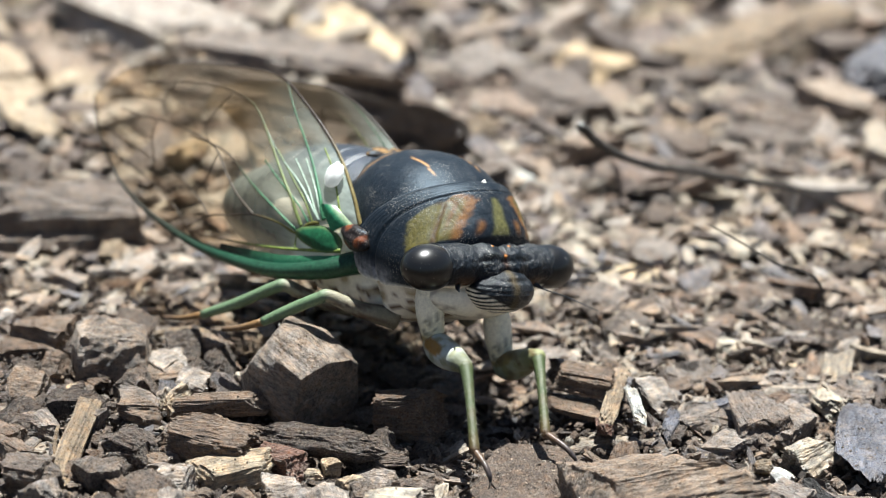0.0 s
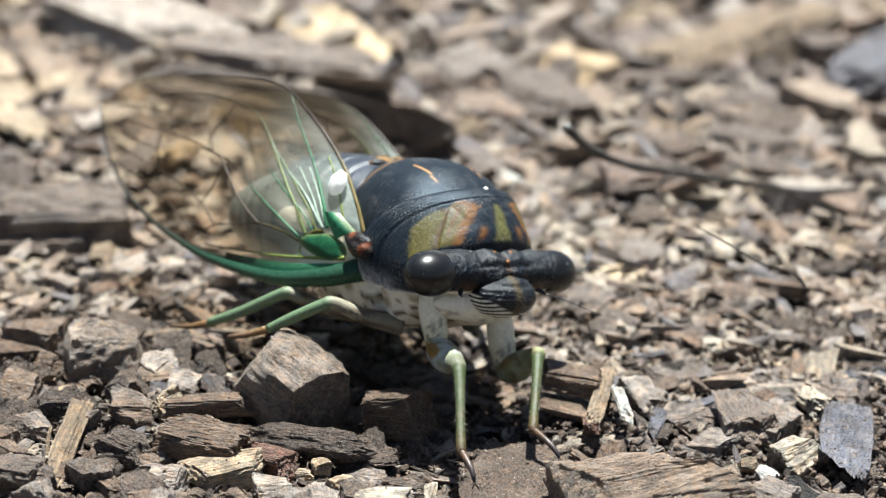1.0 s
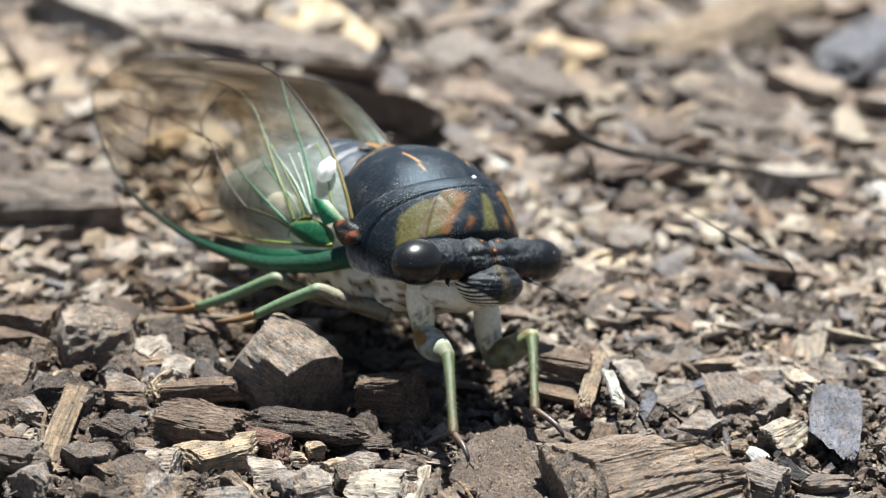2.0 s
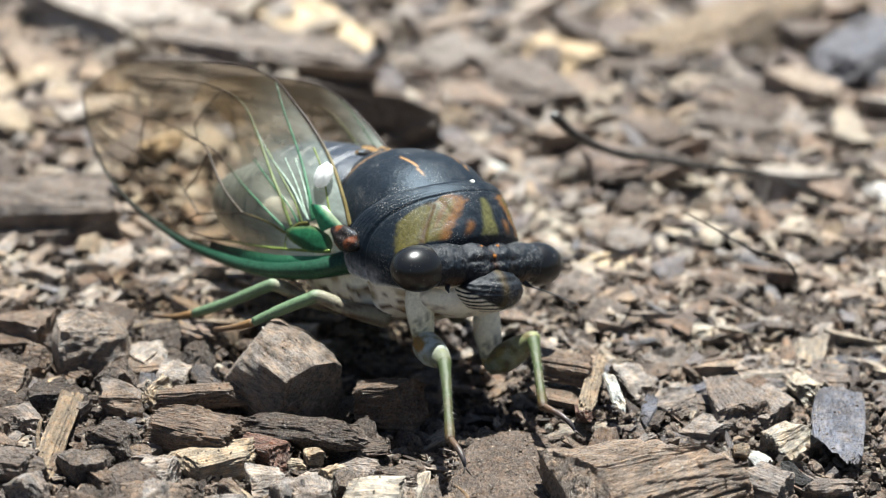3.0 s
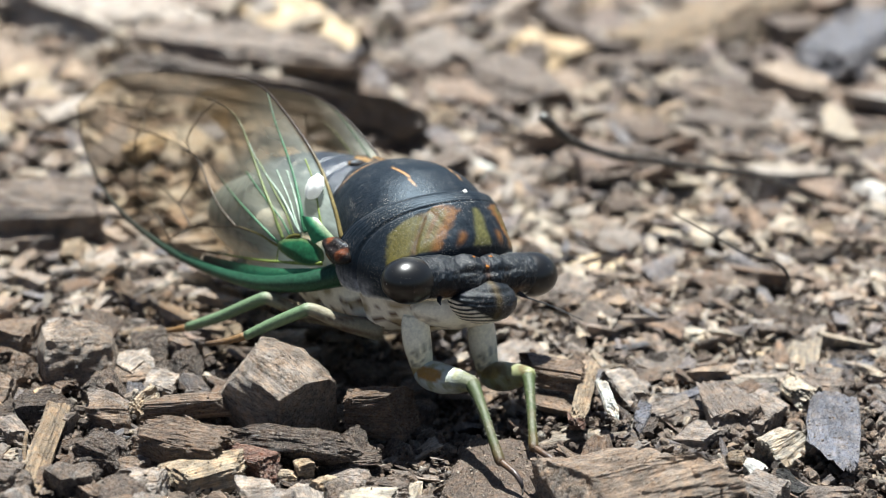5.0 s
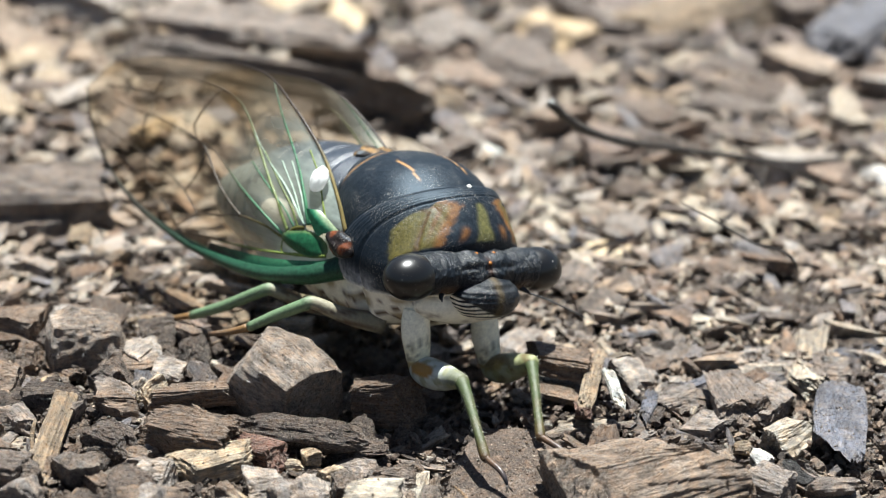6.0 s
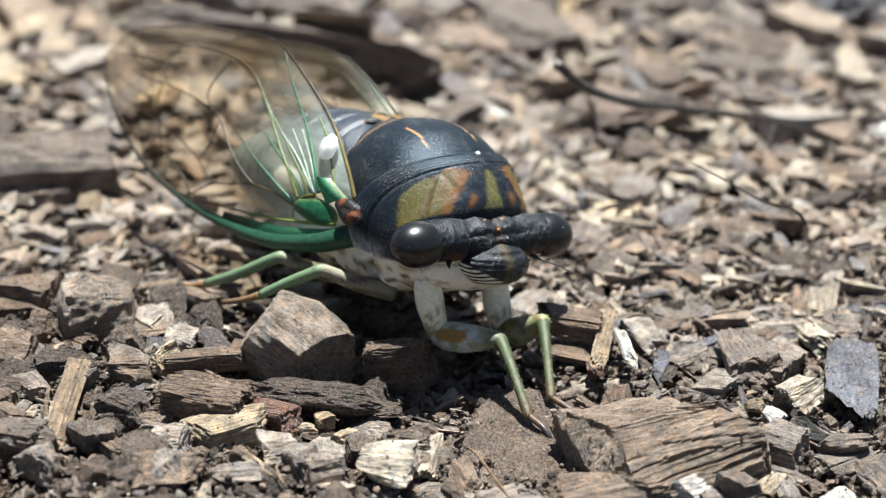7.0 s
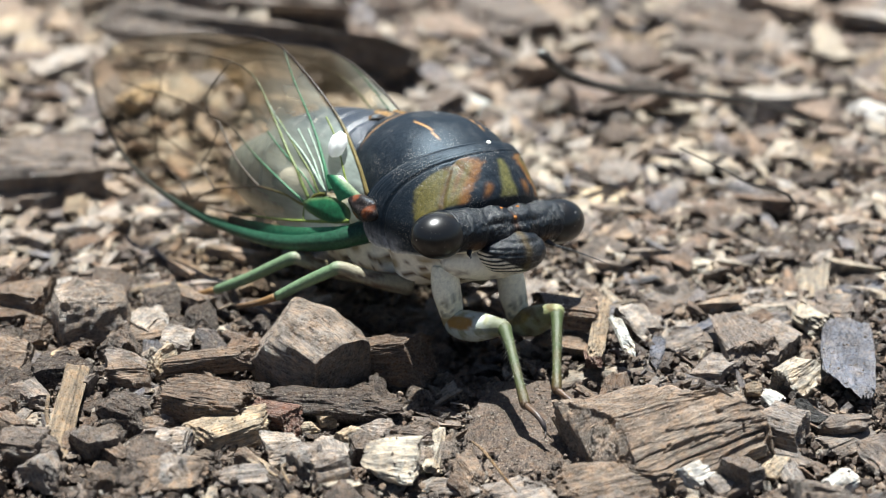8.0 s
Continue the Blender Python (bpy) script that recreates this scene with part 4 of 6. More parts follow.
    sheet("costal_cell", [[(x, y + side * 0.06, z) for x, y, z in r] for r in strip], vein_mat, w, "deep green strip along the front edge", colour=lambda p, a, b: blend(blend((0.010, 0.085, 0.045), (0.05, 0.20, 0.10), edge(b, 0.5, 0.95)), (0.03, 0.03, 0.02), edge(a, 0.6, 1.0)))
    cell = []
    for i in range(15):
        q = i / 14
        row = []
        for j in range(37):
            a = 2 * math.pi * j / 36
            k = q * (1 + 0.10 * math.cos(3 * a + 0.6))
            x, y, z = wing_at(0.106 + 0.062 * k * math.cos(a), 0.36 + (0.135 - 0.03 * math.cos(a)) * k * math.sin(a), side)
            row.append((x, y + side * (0.10 + 0.38 * (1 - q * q)), z))
        cell.append(row)
    sheet("basal_cell", cell, vein_mat, w, "smooth deep green blister at the wing root", colour=lambda p, a, b: blend((0.012, 0.085, 0.036), (0.12, 0.19, 0.07), edge(a, 0.72, 1.0)))


for side in (-1, 1):
    forewing(side)
    s = side
    sheet("wing_hinge", ball_rows((-6.5, s * 6.45, 0.25), (1.5, 0.7, 0.85), shape=lambda d: 1 + 0.28 * noise.noise(Vector(d) * 1.3) + 0.03 * noise.noise(Vector(d) * 4)), shell, cicada, "orange brown wing hinge", True, True,
          lambda p, u, v: blend((0.012, 0.007, 0.005), (0.13, 0.036, 0.010), edge(noise.noise(Vector(p) * 0.9), 0.32, 0.5)))


# legs
def limb_paint(a, b, dark=0.3):
    def paint(p, u, v):
        c = blend(a, b, u)
        return blend(c, (0.16, 0.075, 0.02), dark * 2 * max(0, noise.noise(Vector(p) * 0.9 + Vector((3, 1, 7)))))
    return paint


def spines(points, parent, count=14, seed=1, length=1.0):
    rng = np.random.RandomState(seed)
    keys = [(k, *p) for k, p in enumerate(points)]
    bm = bmesh.new()
    for k in range(count):
        q = curve(keys, rng.uniform(0.2, len(points) - 1))
        d = Vector(rng.normal(0, 1, 3)).normalized()
        along = Vector(points[-1][:3]) - Vector(points[0][:3])
        d = (d - d.project(along) + along.normalized() * 0.9).normalized()
        c = Vector(q[:3].tolist()) + d * float(q[3]) * 0.8
        tip = c + d * length * float(rng.uniform(0.3, 0.75))
        side = d.cross(Vector((0.3, 0.5, 0.8))).normalized() * 0.015
        other = d.cross(side).normalized() * 0.015
        base = [bm.verts.new((c + o) * MM) for o in (side, other, -side, -other)]
        t = bm.verts.new(tip * MM)
        for i in range(4):
            bm.faces.new((base[i], base[(i + 1) % 4], t))
    part("leg_hairs", bm, hair_mat, parent, "fine pale hairs")


hair_mat, _n, _l, _p = material("leg_hair", 0.4)
_p.inputs["Base Color"].default_value = (0.50, 0.47, 0.38, 1)


def shin_paint(p, u, v):
    c = blend((0.13, 0.145, 0.10), (0.045, 0.062, 0.022), edge(u, 0.03, 0.20))
    c = blend(c, (0.055, 0.028, 0.009), edge(u + 0.12 * noise.noise(Vector(p) * 1.3), 0.5, 0.95))
    return blend(c, (0.10, 0.06, 0.02), 0.5 * max(0, noise.noise(Vector(p) * 1.1 + Vector((3, 1, 7)))))


def front_leg(side, foot):
    """Each bone lies along x in its own space, so that it can be aimed from joint to joint."""
    c = tube("coxa", [(-4.4, 0, 0.2, 0.8), (-3.6, 0, 0.1, 0.98), (-2.4, 0, 0.0, 1.0), (-1.0, 0, 0, 0.86), (-0.35, 0, 0, 0.76), (0.0, 0, 0, 0.70), (0.35, 0, 0, 0.45)], leg_skin, cicada, "pale green-white upper leg", 20, 6, coxa_paint)
    f = tube("femur", [(-0.45, 0, 0, 0.4), (-0.1, 0, 0, 0.75), (0.8, 0, -0.05, 1.02), (2.0, 0, -0.1, 1.05), (3.3, 0, -0.05, 0.88), (4.3, 0, 0, 0.66), (4.9, 0, 0, 0.52), (5.2, 0, 0, 0.3)], leg_skin, cicada, "swollen pale thigh with an amber patch" if side < 0 else "swollen green-brown thigh with shade in its colour", 28, 8, thigh_paint if side < 0 else shaded_thigh_paint)
    t = tube("tibia", [(-0.3, 0, 0, 0.40), (0.1, 0, 0, 0.52), (0.9, 0, 0.1, 0.42), (2.6, 0, 0.12, 0.34), (4.6, 0, 0.05, 0.32), (6.3, 0, 0, 0.36), (6.75, 0, 0, 0.25)], leg_skin, cicada, "slim green shin turning brown at the foot", 16, 8, shin_paint)
    a, b = Vector((6.5, 0, 0)), Vector(foot)
    line = [(*(a.lerp(b, q)), rad) for q, rad in ((0.0, 0.24), (0.3, 0.22), (0.6, 0.20), (0.85, 0.17), (1.0, 0.09))]
    line[1:4] = [(x, y, z + lift, rad) for (x, y, z, rad), lift in zip(line[1:4], (0.22, 0.36, 0.26))]
    tube("tarsus", line, foot_skin, t, "dark glossy clawed foot", 12, 6, limb_paint((0.09, 0.055, 0.035), (0.02, 0.024, 0.032), 0.2))
    for fork in (-1, 1):
        d = (b - a).normalized()
        tip = b + d * 0.45 + Vector((0, 0.28 * fork, -0.25))
        tube("claw", [(*b, 0.08), (*(b.lerp(tip, 0.6) + Vector((0.08, 0, 0.08))), 0.06), (*tip, 0.02)], leg_skin, t, "dark hooked claw", 8, 4, limb_paint((0.03, 0.02, 0.015), (0.02, 0.015, 0.01), 0.1))
    spines([(0.0, 0, 0, 0.8), (2.0, 0, -0.1, 1.0), (4.6, 0, 0, 0.6)], f, 1100, 15 + side, 0.55)
    spines([(-3.8, 0, 0, 0.95), (-2.4, 0, 0, 1.0), (0.0, 0, 0, 0.7)], c, 180, 25 + side)
    spines([(0.2, 0, 0, 0.46), (2.6, 0, 0.12, 0.38), (6.4, 0, 0, 0.36)], t, 170, 5 + side)
    return c, f, t


def coxa_paint(p, u, v):
    c = blend((0.86, 0.82, 0.66), (0.74, 0.70, 0.50), edge(p[0], -3.0, -1.0))
    c = blend(c, (0.17, 0.165, 0.12), 0.85 * edge(noise.noise(Vector((p[0] * 1.6, p[1] * 3.2, p[2] * 3.2)) + Vector((2, 5, 1))), 0.1, 0.3) * edge(p[0] - 0.8 * p[1], -2.6, -1.0))
    return blend(c, (0.24, 0.16, 0.04), 0.85 * inside(p[0], -0.75, 0.1, 0.15))


def thigh_paint(p, u, v):
    c = blend((0.40, 0.43, 0.39), (0.12, 0.13, 0.085), edge(p[0], 3.0, 4.4))
    c = blend(c, (0.19, 0.19, 0.10), 0.8 * edge(noise.noise(Vector(p) * 1.7), 0.05, 0.35))
    d = ((p[0] - 1.5) / 1.35) ** 2 + ((p[2] - 0.22) / 0.50) ** 2
    return blend(c, (0.26, 0.13, 0.02), 1 - edge(d, 0.75, 1.15))


# the left thigh's shade is put into its colour: darker and green-brown
def shaded_thigh_paint(p, u, v):
    c = blend(thigh_paint(p, u, v), (0.20, 0.21, 0.085), 0.65)
    return blend(c, (0.10, 0.06, 0.025), 0.7 * edge(noise.noise(Vector(p) * 1.1 + Vector((4, 0, 2))), 0.0, 0.3))


right_leg = front_leg(-1, (8.9, 0.8, 0.2))
left_leg = front_leg(1, (8.8, 1.9, 0.3))


def hind_paint(p, u, v):
    c = blend((0.22, 0.20, 0.14), (0.11, 0.17, 0.09), edge(u, 0.40, 0.55))
    c = blend(c, (0.07, 0.04, 0.025), 0.9 * edge(noise.noise(Vector((p[0] * 0.5, p[1] * 0.5, p[2] * 2.2))), 0.05, 0.3) * (1 - edge(u, 0.3, 0.42)))
    return blend(c, (0.11, 0.155, 0.09), 0.7 * math.exp(-((u - 0.5) / 0.07) ** 2))


def rear_leg(name, points, foot):
    thing = tube(name, points, leg_skin, cicada, "slender green leg", 14, 7, hind_paint)
    spines(points[2:], thing, 420, len(name), 0.45)
    tube("tarsus", foot, leg_skin, thing, "brown jointed foot", 10, 5, limb_paint((0.20, 0.11, 0.04), (0.06, 0.035, 0.02), 0.2))


for s in (-1, 1):
    rear_leg("middle_leg", [(-4.4, s * 3.4, -5.0, 0.8), (-5.4, s * 6.0, -4.6, 0.58), (-6.5, s * 8.1, -3.9, 0.46), (-7.0, s * 8.6, -4.2, 0.44), (-8.8, s * 9.4, -5.5, 0.41), (-10.6, s * 10.2, -6.9, 0.33)],
             [(-10.6, s * 10.2, -6.9, 0.3), (-11.8, s * 10.8, -7.6, 0.24), (-13.2, s * 11.6, -8.2, 0.18)])
    rear_leg("hind_leg", [(-9.0, s * 3.6, -5.4, 0.8), (-10.2, s * 6.0, -5.2, 0.58), (-11.3, s * 8.0, -4.5, 0.46), (-12.0, s * 8.5, -4.8, 0.44), (-15.0, s * 9.2, -6.8, 0.41), (-18.0, s * 9.8, -8.5, 0.33)],
             [(-18.0, s * 9.8, -8.5, 0.28), (-19.6, s * 10.3, -9.2, 0.2), (-21.2, s * 10.9, -9.6, 0.15)])


# ---------------------------------------------------------------- the larger pieces of mulch
stone = chip("stone", "warm grey-brown worn stone with a broken end beside the insect", -13.4, 1.2, 7.9, 5.6, 6.3, -42, rock_grey, 11, tip=13, lean=4, sink=0.06, category="stone", segs=(64, 46, 42), ragged=0.02, rounded=0.7, rough=0.02, taper=0.05, fine=0.0, layers=0.0, cuts=0, lump=0.07, ends=0, smooth=True, grit=220,
             planes=[((0.97, -0.1, 0.0), 0.78), ((-0.85, -0.3, 0.4), 0.88)])
chip("bark_slab", "wide weathered bark slab with ridged grain", 11.5, -10.4, 12.4, 11.2, 6.4, 18, slab_bark, 27, lean=33, tip=-9, sink=0.26, grit=500, segs=(120, 100, 26), ragged=0.04, rough=0.028, rounded=0.3, fine=1.0, layers=0.07, cuts=2, lump=0.05, taper=0.1, planes=[((-0.55, -0.8, 0.2), 0.8), ((0.75, 0.6, 0.25), 0.8), ((-0.95, 0.0, 0.35), 0.84)])
chip("clod", "brown clod of soil under the forelegs", 3.2, -6.9, 13.5, 8.0, 4.0, 80, clod_mat, 33, sink=0.0, grit=2200, z=-4.5, tip=-3, category="clod", segs=(90, 66, 14), ragged=0.05, rounded=0.6, rough=0.02, fine=0.0, layers=0.0, cuts=0, ends=0, lump=0.09, taper=0.1, smooth=True)
loose_bark = chip("bark_strip", "dark ridged bark piece lying flat", -11.7, -5.9, 7.6, 2.5, 1.9, -14, bark_dark, 44, sink=0.0, z=0.6, segs=(70, 30, 22), ragged=0.2, rounded=0.75, fine=0.35, layers=0.0, cuts=3, along=0.35, rough=0.05, lump=0.16, taper=0.45, ends=0, grit=160)
chip("twig_stub", "split tan stick lying in crumbs", -27.1, -8.4, 12.0, 1.55, 1.3, -90, wood_tan, 100, tip=4, segs=(32, 14, 10), category="stick", ragged=0.06, taper=0.06, z=2.0, sink=0.1, layers=0.05)
chip("bark_chunk", "ragged brown bark chunk with pale broken edge", -18.0, -7.4, 5.8, 3.8, 3.6, -14, wood_brown, 101, lean=10, z=0.6, sink=0, rounded=0.4, segs=(34, 22, 18), category="wood chip", grit=200, layers=0.04, lump=0.12, rough=0.05, ragged=0.2)
chip("bark_strip", "narrow brown bark strip with a pale end", -18.1, -1.3, 7.0, 1.8, 1.6, 10, wood_brown, 102, segs=(22, 12, 9), category="wood chip", z=1.4, sink=0.1)
chip("wood_chip", "pale splintered wood chip", -16.2, -10.8, 5.4, 2.8, 1.7, 27, wood_sand, 103, lean=14, segs=(22, 12, 9), category="wood chip", z=1.1, sink=0)
chip("bark_chunk", "reddish brown bark lump", -13.6, -7.9, 4.2, 2.4, 2.0, -27, bark_red, 104, segs=(22, 12, 9), category="wood chip")
chip("bark_chunk", "small dark bark lump against a stone", -15.3, -3.6, 2.7, 3.2, 2.8, -14, bark_dark, 105, segs=(22, 12, 9), category="wood chip")
chip("stone", "grey-brown lumpy stone bedded in crumbs", -27.3, 5.6, 5.2, 4.6, 4.8, 13, rock_grey, 106, segs=(32, 28, 26), category="stone", ragged=0.03, rounded=0.5, rough=0.02, fine=0.0, layers=0.0, cuts=3, along=1.0, lump=0.12, ends=0, smooth=True, grit=160)
chip("bark_chunk", "mossy bark lump with pale edge", -33.9, 8.7, 4.0, 5.0, 3.2, 8, wood_brown, 107, segs=(22, 12, 9), category="wood chip")
chip("flake", "thin grey wood flake leaning on a stone", -31.9, 12.2, 3.6, 2.4, 0.8, 65, wood_grey, 108, segs=(22, 12, 9), category="wood chip", ragged=0.3, bend=0.5)
chip("bark_chunk", "crumbly dark bark lump", -29.2, 5.8, 3.0, 2.6, 2.4, -23, bark_dark, 109, segs=(22, 12, 9), category="wood chip")
chip("flake", "thin curled dark bark flake", -23.8, 4.7, 3.6, 3.4, 0.7, 19, bark_dark, 110, segs=(22, 12, 9), category="wood chip", ragged=0.3, bend=0.5)
chip("flake", "small brown leaf flake", -28.1, 3.1, 3.1, 2.2, 0.7, -45, wood_brown, 111, segs=(22, 12, 9), category="wood chip", ragged=0.3, bend=0.5)
chip("twig_stub", "thin broken tan twig", -22.5, -9.4, 3.8, 0.9, 0.8, 12, wood_tan, 112, segs=(22, 12, 9), category="stick", ragged=0.12, taper=0.12)
chip("bark_chunk", "grey bark crumb lying on mulch", -19.6, -12.7, 2.4, 3.2, 2.2, -2, wood_grey, 113, segs=(22, 12, 9), category="wood chip")
chip("pebble", "small pale pebble lying on mulch", -28.9, -0.1, 1.0, 1.2, 1.1, 13, wood_pale, 114, segs=(22, 12, 9), category="pebble", ragged=0.1, rounded=0.6)
chip("pebble", "small pale pebble lying on mulch", -24.4, 13.6, 1.2, 1.2, 1.0, 14, white_bit, 115, segs=(22, 12, 9), category="pebble", ragged=0.1, rounded=0.6)
chip("wood_chip", "broad pale wood chip", -5.9, -14.2, 3.6, 3.4, 1.4, -6, wood_cream, 116, lean=20, z=0.8, sink=0, segs=(22, 12, 9), category="wood chip", layers=0.03, fine=0.15, cuts=7)
chip("wood_block", "dark broken wood block in the shade", -5.6, 0.4, 5.0, 3.4, 3.4, -10, wood_brown, 117, segs=(30, 18, 16), category="wood chip", cuts=2, rounded=0.12, z=0.2)
chip("flake", "curled dead leaf fragment", -6.8, -5.5, 3.7, 3.4, 1.6, -21, bark_dark, 118, segs=(22, 12, 9), category="leaf fragment", ragged=0.3, bend=0.5)
chip("twig_stub", "thin flat grey splinter", -2.8, -6.5, 3.5, 1.0, 0.5, -10, wood_grey, 119, segs=(22, 12, 9), category="stick", ragged=0.12, taper=0.12)
chip("wood_block", "layered weathered wood block", 6.5, 5.2, 5.0, 3.2, 1.5, -14, wood_brown, 120, segs=(30, 16, 10), category="wood chip", cuts=2, rounded=0.1, z=1.6, sink=0, tip=4)
chip("wood_block", "thin dark wood slat under a wood block", 6.1, 3.2, 4.2, 2.4, 0.7, -10, wood_brown, 140, segs=(30, 16, 8), category="wood chip", cuts=2, rounded=0.1, z=0.5, sink=0, tip=6)
chip("twig_stub", "short reddish brown stub in mulch", 8.2, -0.6, 4.2, 1.2, 1.1, -98, bark_red, 141, tip=-25, segs=(24, 12, 10), category="stick", ragged=0.12, taper=0.12, z=0.4, sink=0)
chip("wood_chip", "pale crumbly broken strip end", -21.6, -1.0, 2.2, 1.7, 2.2, 60, wood_sand, 142, segs=(20, 16, 16), category="wood chip", z=0.8, sink=0, lump=0.16, rounded=0.4)
chip("wood_chip", "small cream pebble-like wood crumb", -10.1, -8.0, 1.4, 1.3, 1.2, 30, wood_sand, 143, segs=(14, 12, 12), category="wood chip", z=0.2, sink=0, rounded=0.7, cuts=2, lump=0.15)
chip("wood_chip", "small cream wood crumb", -11.3, -8.4, 1.6, 0.9, 0.7, 5, wood_sand, 144, segs=(14, 10, 8), category="wood chip", z=0.3, sink=0, rounded=0.5, lump=0.12)
chip("wood_chip", "crumbly pale underside of a mossy bark lump", -33.9, 8.0, 4.4, 3.6, 2.0, 8, wood_sand, 145, segs=(24, 18, 12), category="wood chip", z=0.2, sink=0, lump=0.2, rounded=0.4)
chip("twig_stub", "dry tan stalk leaning in mulch", 9.0, 3.0, 8.5, 1.15, 0.8, -99, wood_tan, 121, segs=(32, 14, 10), category="stick", ragged=0.12, taper=0.12, z=1.6, sink=0.2)
chip("husk", "white torn husk splinter", 10.3, 0.8, 5.6, 0.85, 0.8, -83, white_bit, 122, segs=(22, 12, 9), category="husk", z=1.9, sink=0.1)
chip("flake", "blue-grey weathered bark flake", 25.9, -1.0, 10.8, 3.3, 0.8, -99, slate_blue, 123, lean=-4, segs=(44, 24, 8), category="wood chip", ragged=0.12, bend=0.0, rounded=0.45, z=0.5, sink=0.0, layers=0.02, lump=0.03, cuts=1)
chip("wood_chip", "cream chunk of broken wood", 22.3, -1.9, 4.1, 2.6, 2.2, 46, wood_cream, 124, segs=(22, 12, 9), category="wood chip")
chip("pebble", "round tan seed lying on mulch", 18.9, -3.6, 1.2, 1.2, 1.1, -7, wood_tan, 125, segs=(22, 12, 9), category="pebble", ragged=0.1, rounded=0.6)
chip("pebble", "small white wood crumb", 20.0, -4.8, 1.8, 1.2, 1.0, -60, white_bit, 126, segs=(22, 12, 9), category="pebble", ragged=0.1, rounded=0.6)
chip("flake", "grey wedge-shaped bark flake", 27.2, 9.3, 2.6, 4.6, 0.9, -23, wood_grey, 127, segs=(22, 12, 9), category="wood chip", ragged=0.3, bend=0.5)
chip("flake", "dark slate-coloured bark flake", 29.7, 11.3, 3.6, 2.6, 1.4, 13, slate_blue, 128, segs=(22, 12, 9), category="wood chip", ragged=0.3, bend=0.5)
chip("wood_chip", "long light brown wood sliver", 21.9, 10.5, 8.6, 4.0, 1.4, 33, wood_light, 129, segs=(22, 12, 9), category="wood chip")
chip("wood_chip", "curved pale wood sliver", 16.3, 18.1, 6.1, 2.4, 1.3, -43, wood_cream, 130, segs=(22, 12, 9), category="wood chip")
chip("wood_chip", "pale wood crumb lying on mulch", 12.7, 19.5, 3.6, 2.6, 1.2, 50, wood_cream, 131, segs=(22, 12, 9), category="wood chip")
chip("wood_chip", "small yellowish wood chip", 23.9, 16.3, 3.9, 3.0, 0.9, 39, wood_pale, 132, segs=(22, 12, 9), category="wood chip")
chip("bark_chunk", "grey bark piece standing up", 19.0, 2.7, 6.1, 3.6, 2.4, -77, wood_grey, 133, segs=(22, 12, 9), category="wood chip")
chip("wood_chip", "ragged tan wood splinter", 16.8, -0.6, 3.0, 2.4, 1.4, -21, wood_light, 134, segs=(22, 12, 9), category="wood chip")
chip("flake", "dark blue-grey bark sliver", 16.6, 6.4, 3.8, 1.6, 0.9, 36, slate_blue, 135, segs=(22, 12, 9), category="wood chip", ragged=0.3, bend=0.5)
chip("flake", "grey pointed shard lying on mulch", 13.0, 1.5, 4.3, 1.2, 0.8, 74, slate_blue, 136, segs=(22, 12, 9), category="wood chip", ragged=0.3, bend=0.5)
chip("wood_chip", "fibrous pale grey splinter", 23.8, -10.4, 4.0, 1.8, 0.8, 26, wood_light, 137, segs=(22, 12, 9), category="wood chip")
chip("wood_chip", "long cream wood chip", 7.0, 40.1, 11.5, 4.2, 1.4, -71, wood_cream, 138, segs=(32, 14, 10), category="wood chip")
chip("wood_chip", "broad pale yellow wood chip", 20.6, 39.7, 6.5, 6.0, 1.4, -25, wood_cream, 139, segs=(22, 12, 9), category="wood chip")
chip("wood_chip", "curved yellowish wood chip", 10.8, 32.1, 5.7, 3.6, 1.6, 14, wood_pale, 140, segs=(22, 12, 9), category="wood chip")
chip("wood_chip", "beige wood chunk lying on mulch", 13.7, 35.4, 3.5, 6.0, 3.0, -34, wood_light, 141, segs=(22, 12, 9), category="wood chip")
chip("wood_chip", "pale wood chunk lying on mulch", 20.5, 50.4, 5.2, 5.0, 2.4, -44, wood_cream, 142, segs=(22, 12, 9), category="wood chip")
chip("wood_chip", "pinkish brown wood chunk", 14.6, 49.3, 3.2, 4.0, 2.2, 15, wood_light, 143, segs=(22, 12, 9), category="wood chip")
chip("wood_chip", "whitish wood chip lying on mulch", 2.6, 54.2, 5.1, 4.0, 2.6, -47, white_bit, 144, segs=(22, 12, 9), category="wood chip")
chip("wood_chip", "pinkish pale wood chip", 6.5, 53.7, 4.3, 3.6, 2.4, 17, wood_light, 145, segs=(22, 12, 9), category="wood chip")
chip("wood_chip", "pale grey wood block", -0.9, 54.7, 12.9, 6.0, 3.6, 79, wood_light, 146, segs=(32, 14, 10), category="wood chip")
chip("wood_chip", "large pale yellow wood chip", -18.4, 100.7, 22.5, 8.0, 3.4, -61, wood_pale, 147, segs=(32, 14, 10), category="wood chip")
chip("branch", "long split grey branch with dark underside", -19.5, 65.0, 32.5, 8.0, 8.5, -29, wood_grey, 148, segs=(32, 14, 10), category="branch", ragged=0.1, rounded=0.12, rough=0.12, taper=0.12)
chip("branch", "long weathered grey branch", -21.4, 83.7, 25.8, 10.0, 6.0, -20, wood_grey, 149, segs=(32, 14, 10), category="branch", ragged=0.1, rounded=0.12, rough=0.12, taper=0.12)
chip("branch", "grey split branch lying on mulch", -39.5, 94.6, 26.3, 12.0, 7.0, -49, wood_grey, 150, segs=(32, 14, 10), category="branch", ragged=0.1, rounded=0.12, rough=0.12, taper=0.12)
chip("branch", "weathered branch end with dark broken face", -37.6, 33.1, 15.5, 9.0, 8.0, 9, wood_grey, 151, segs=(32, 14, 10), category="branch", ragged=0.1, rounded=0.12, rough=0.12, taper=0.12)
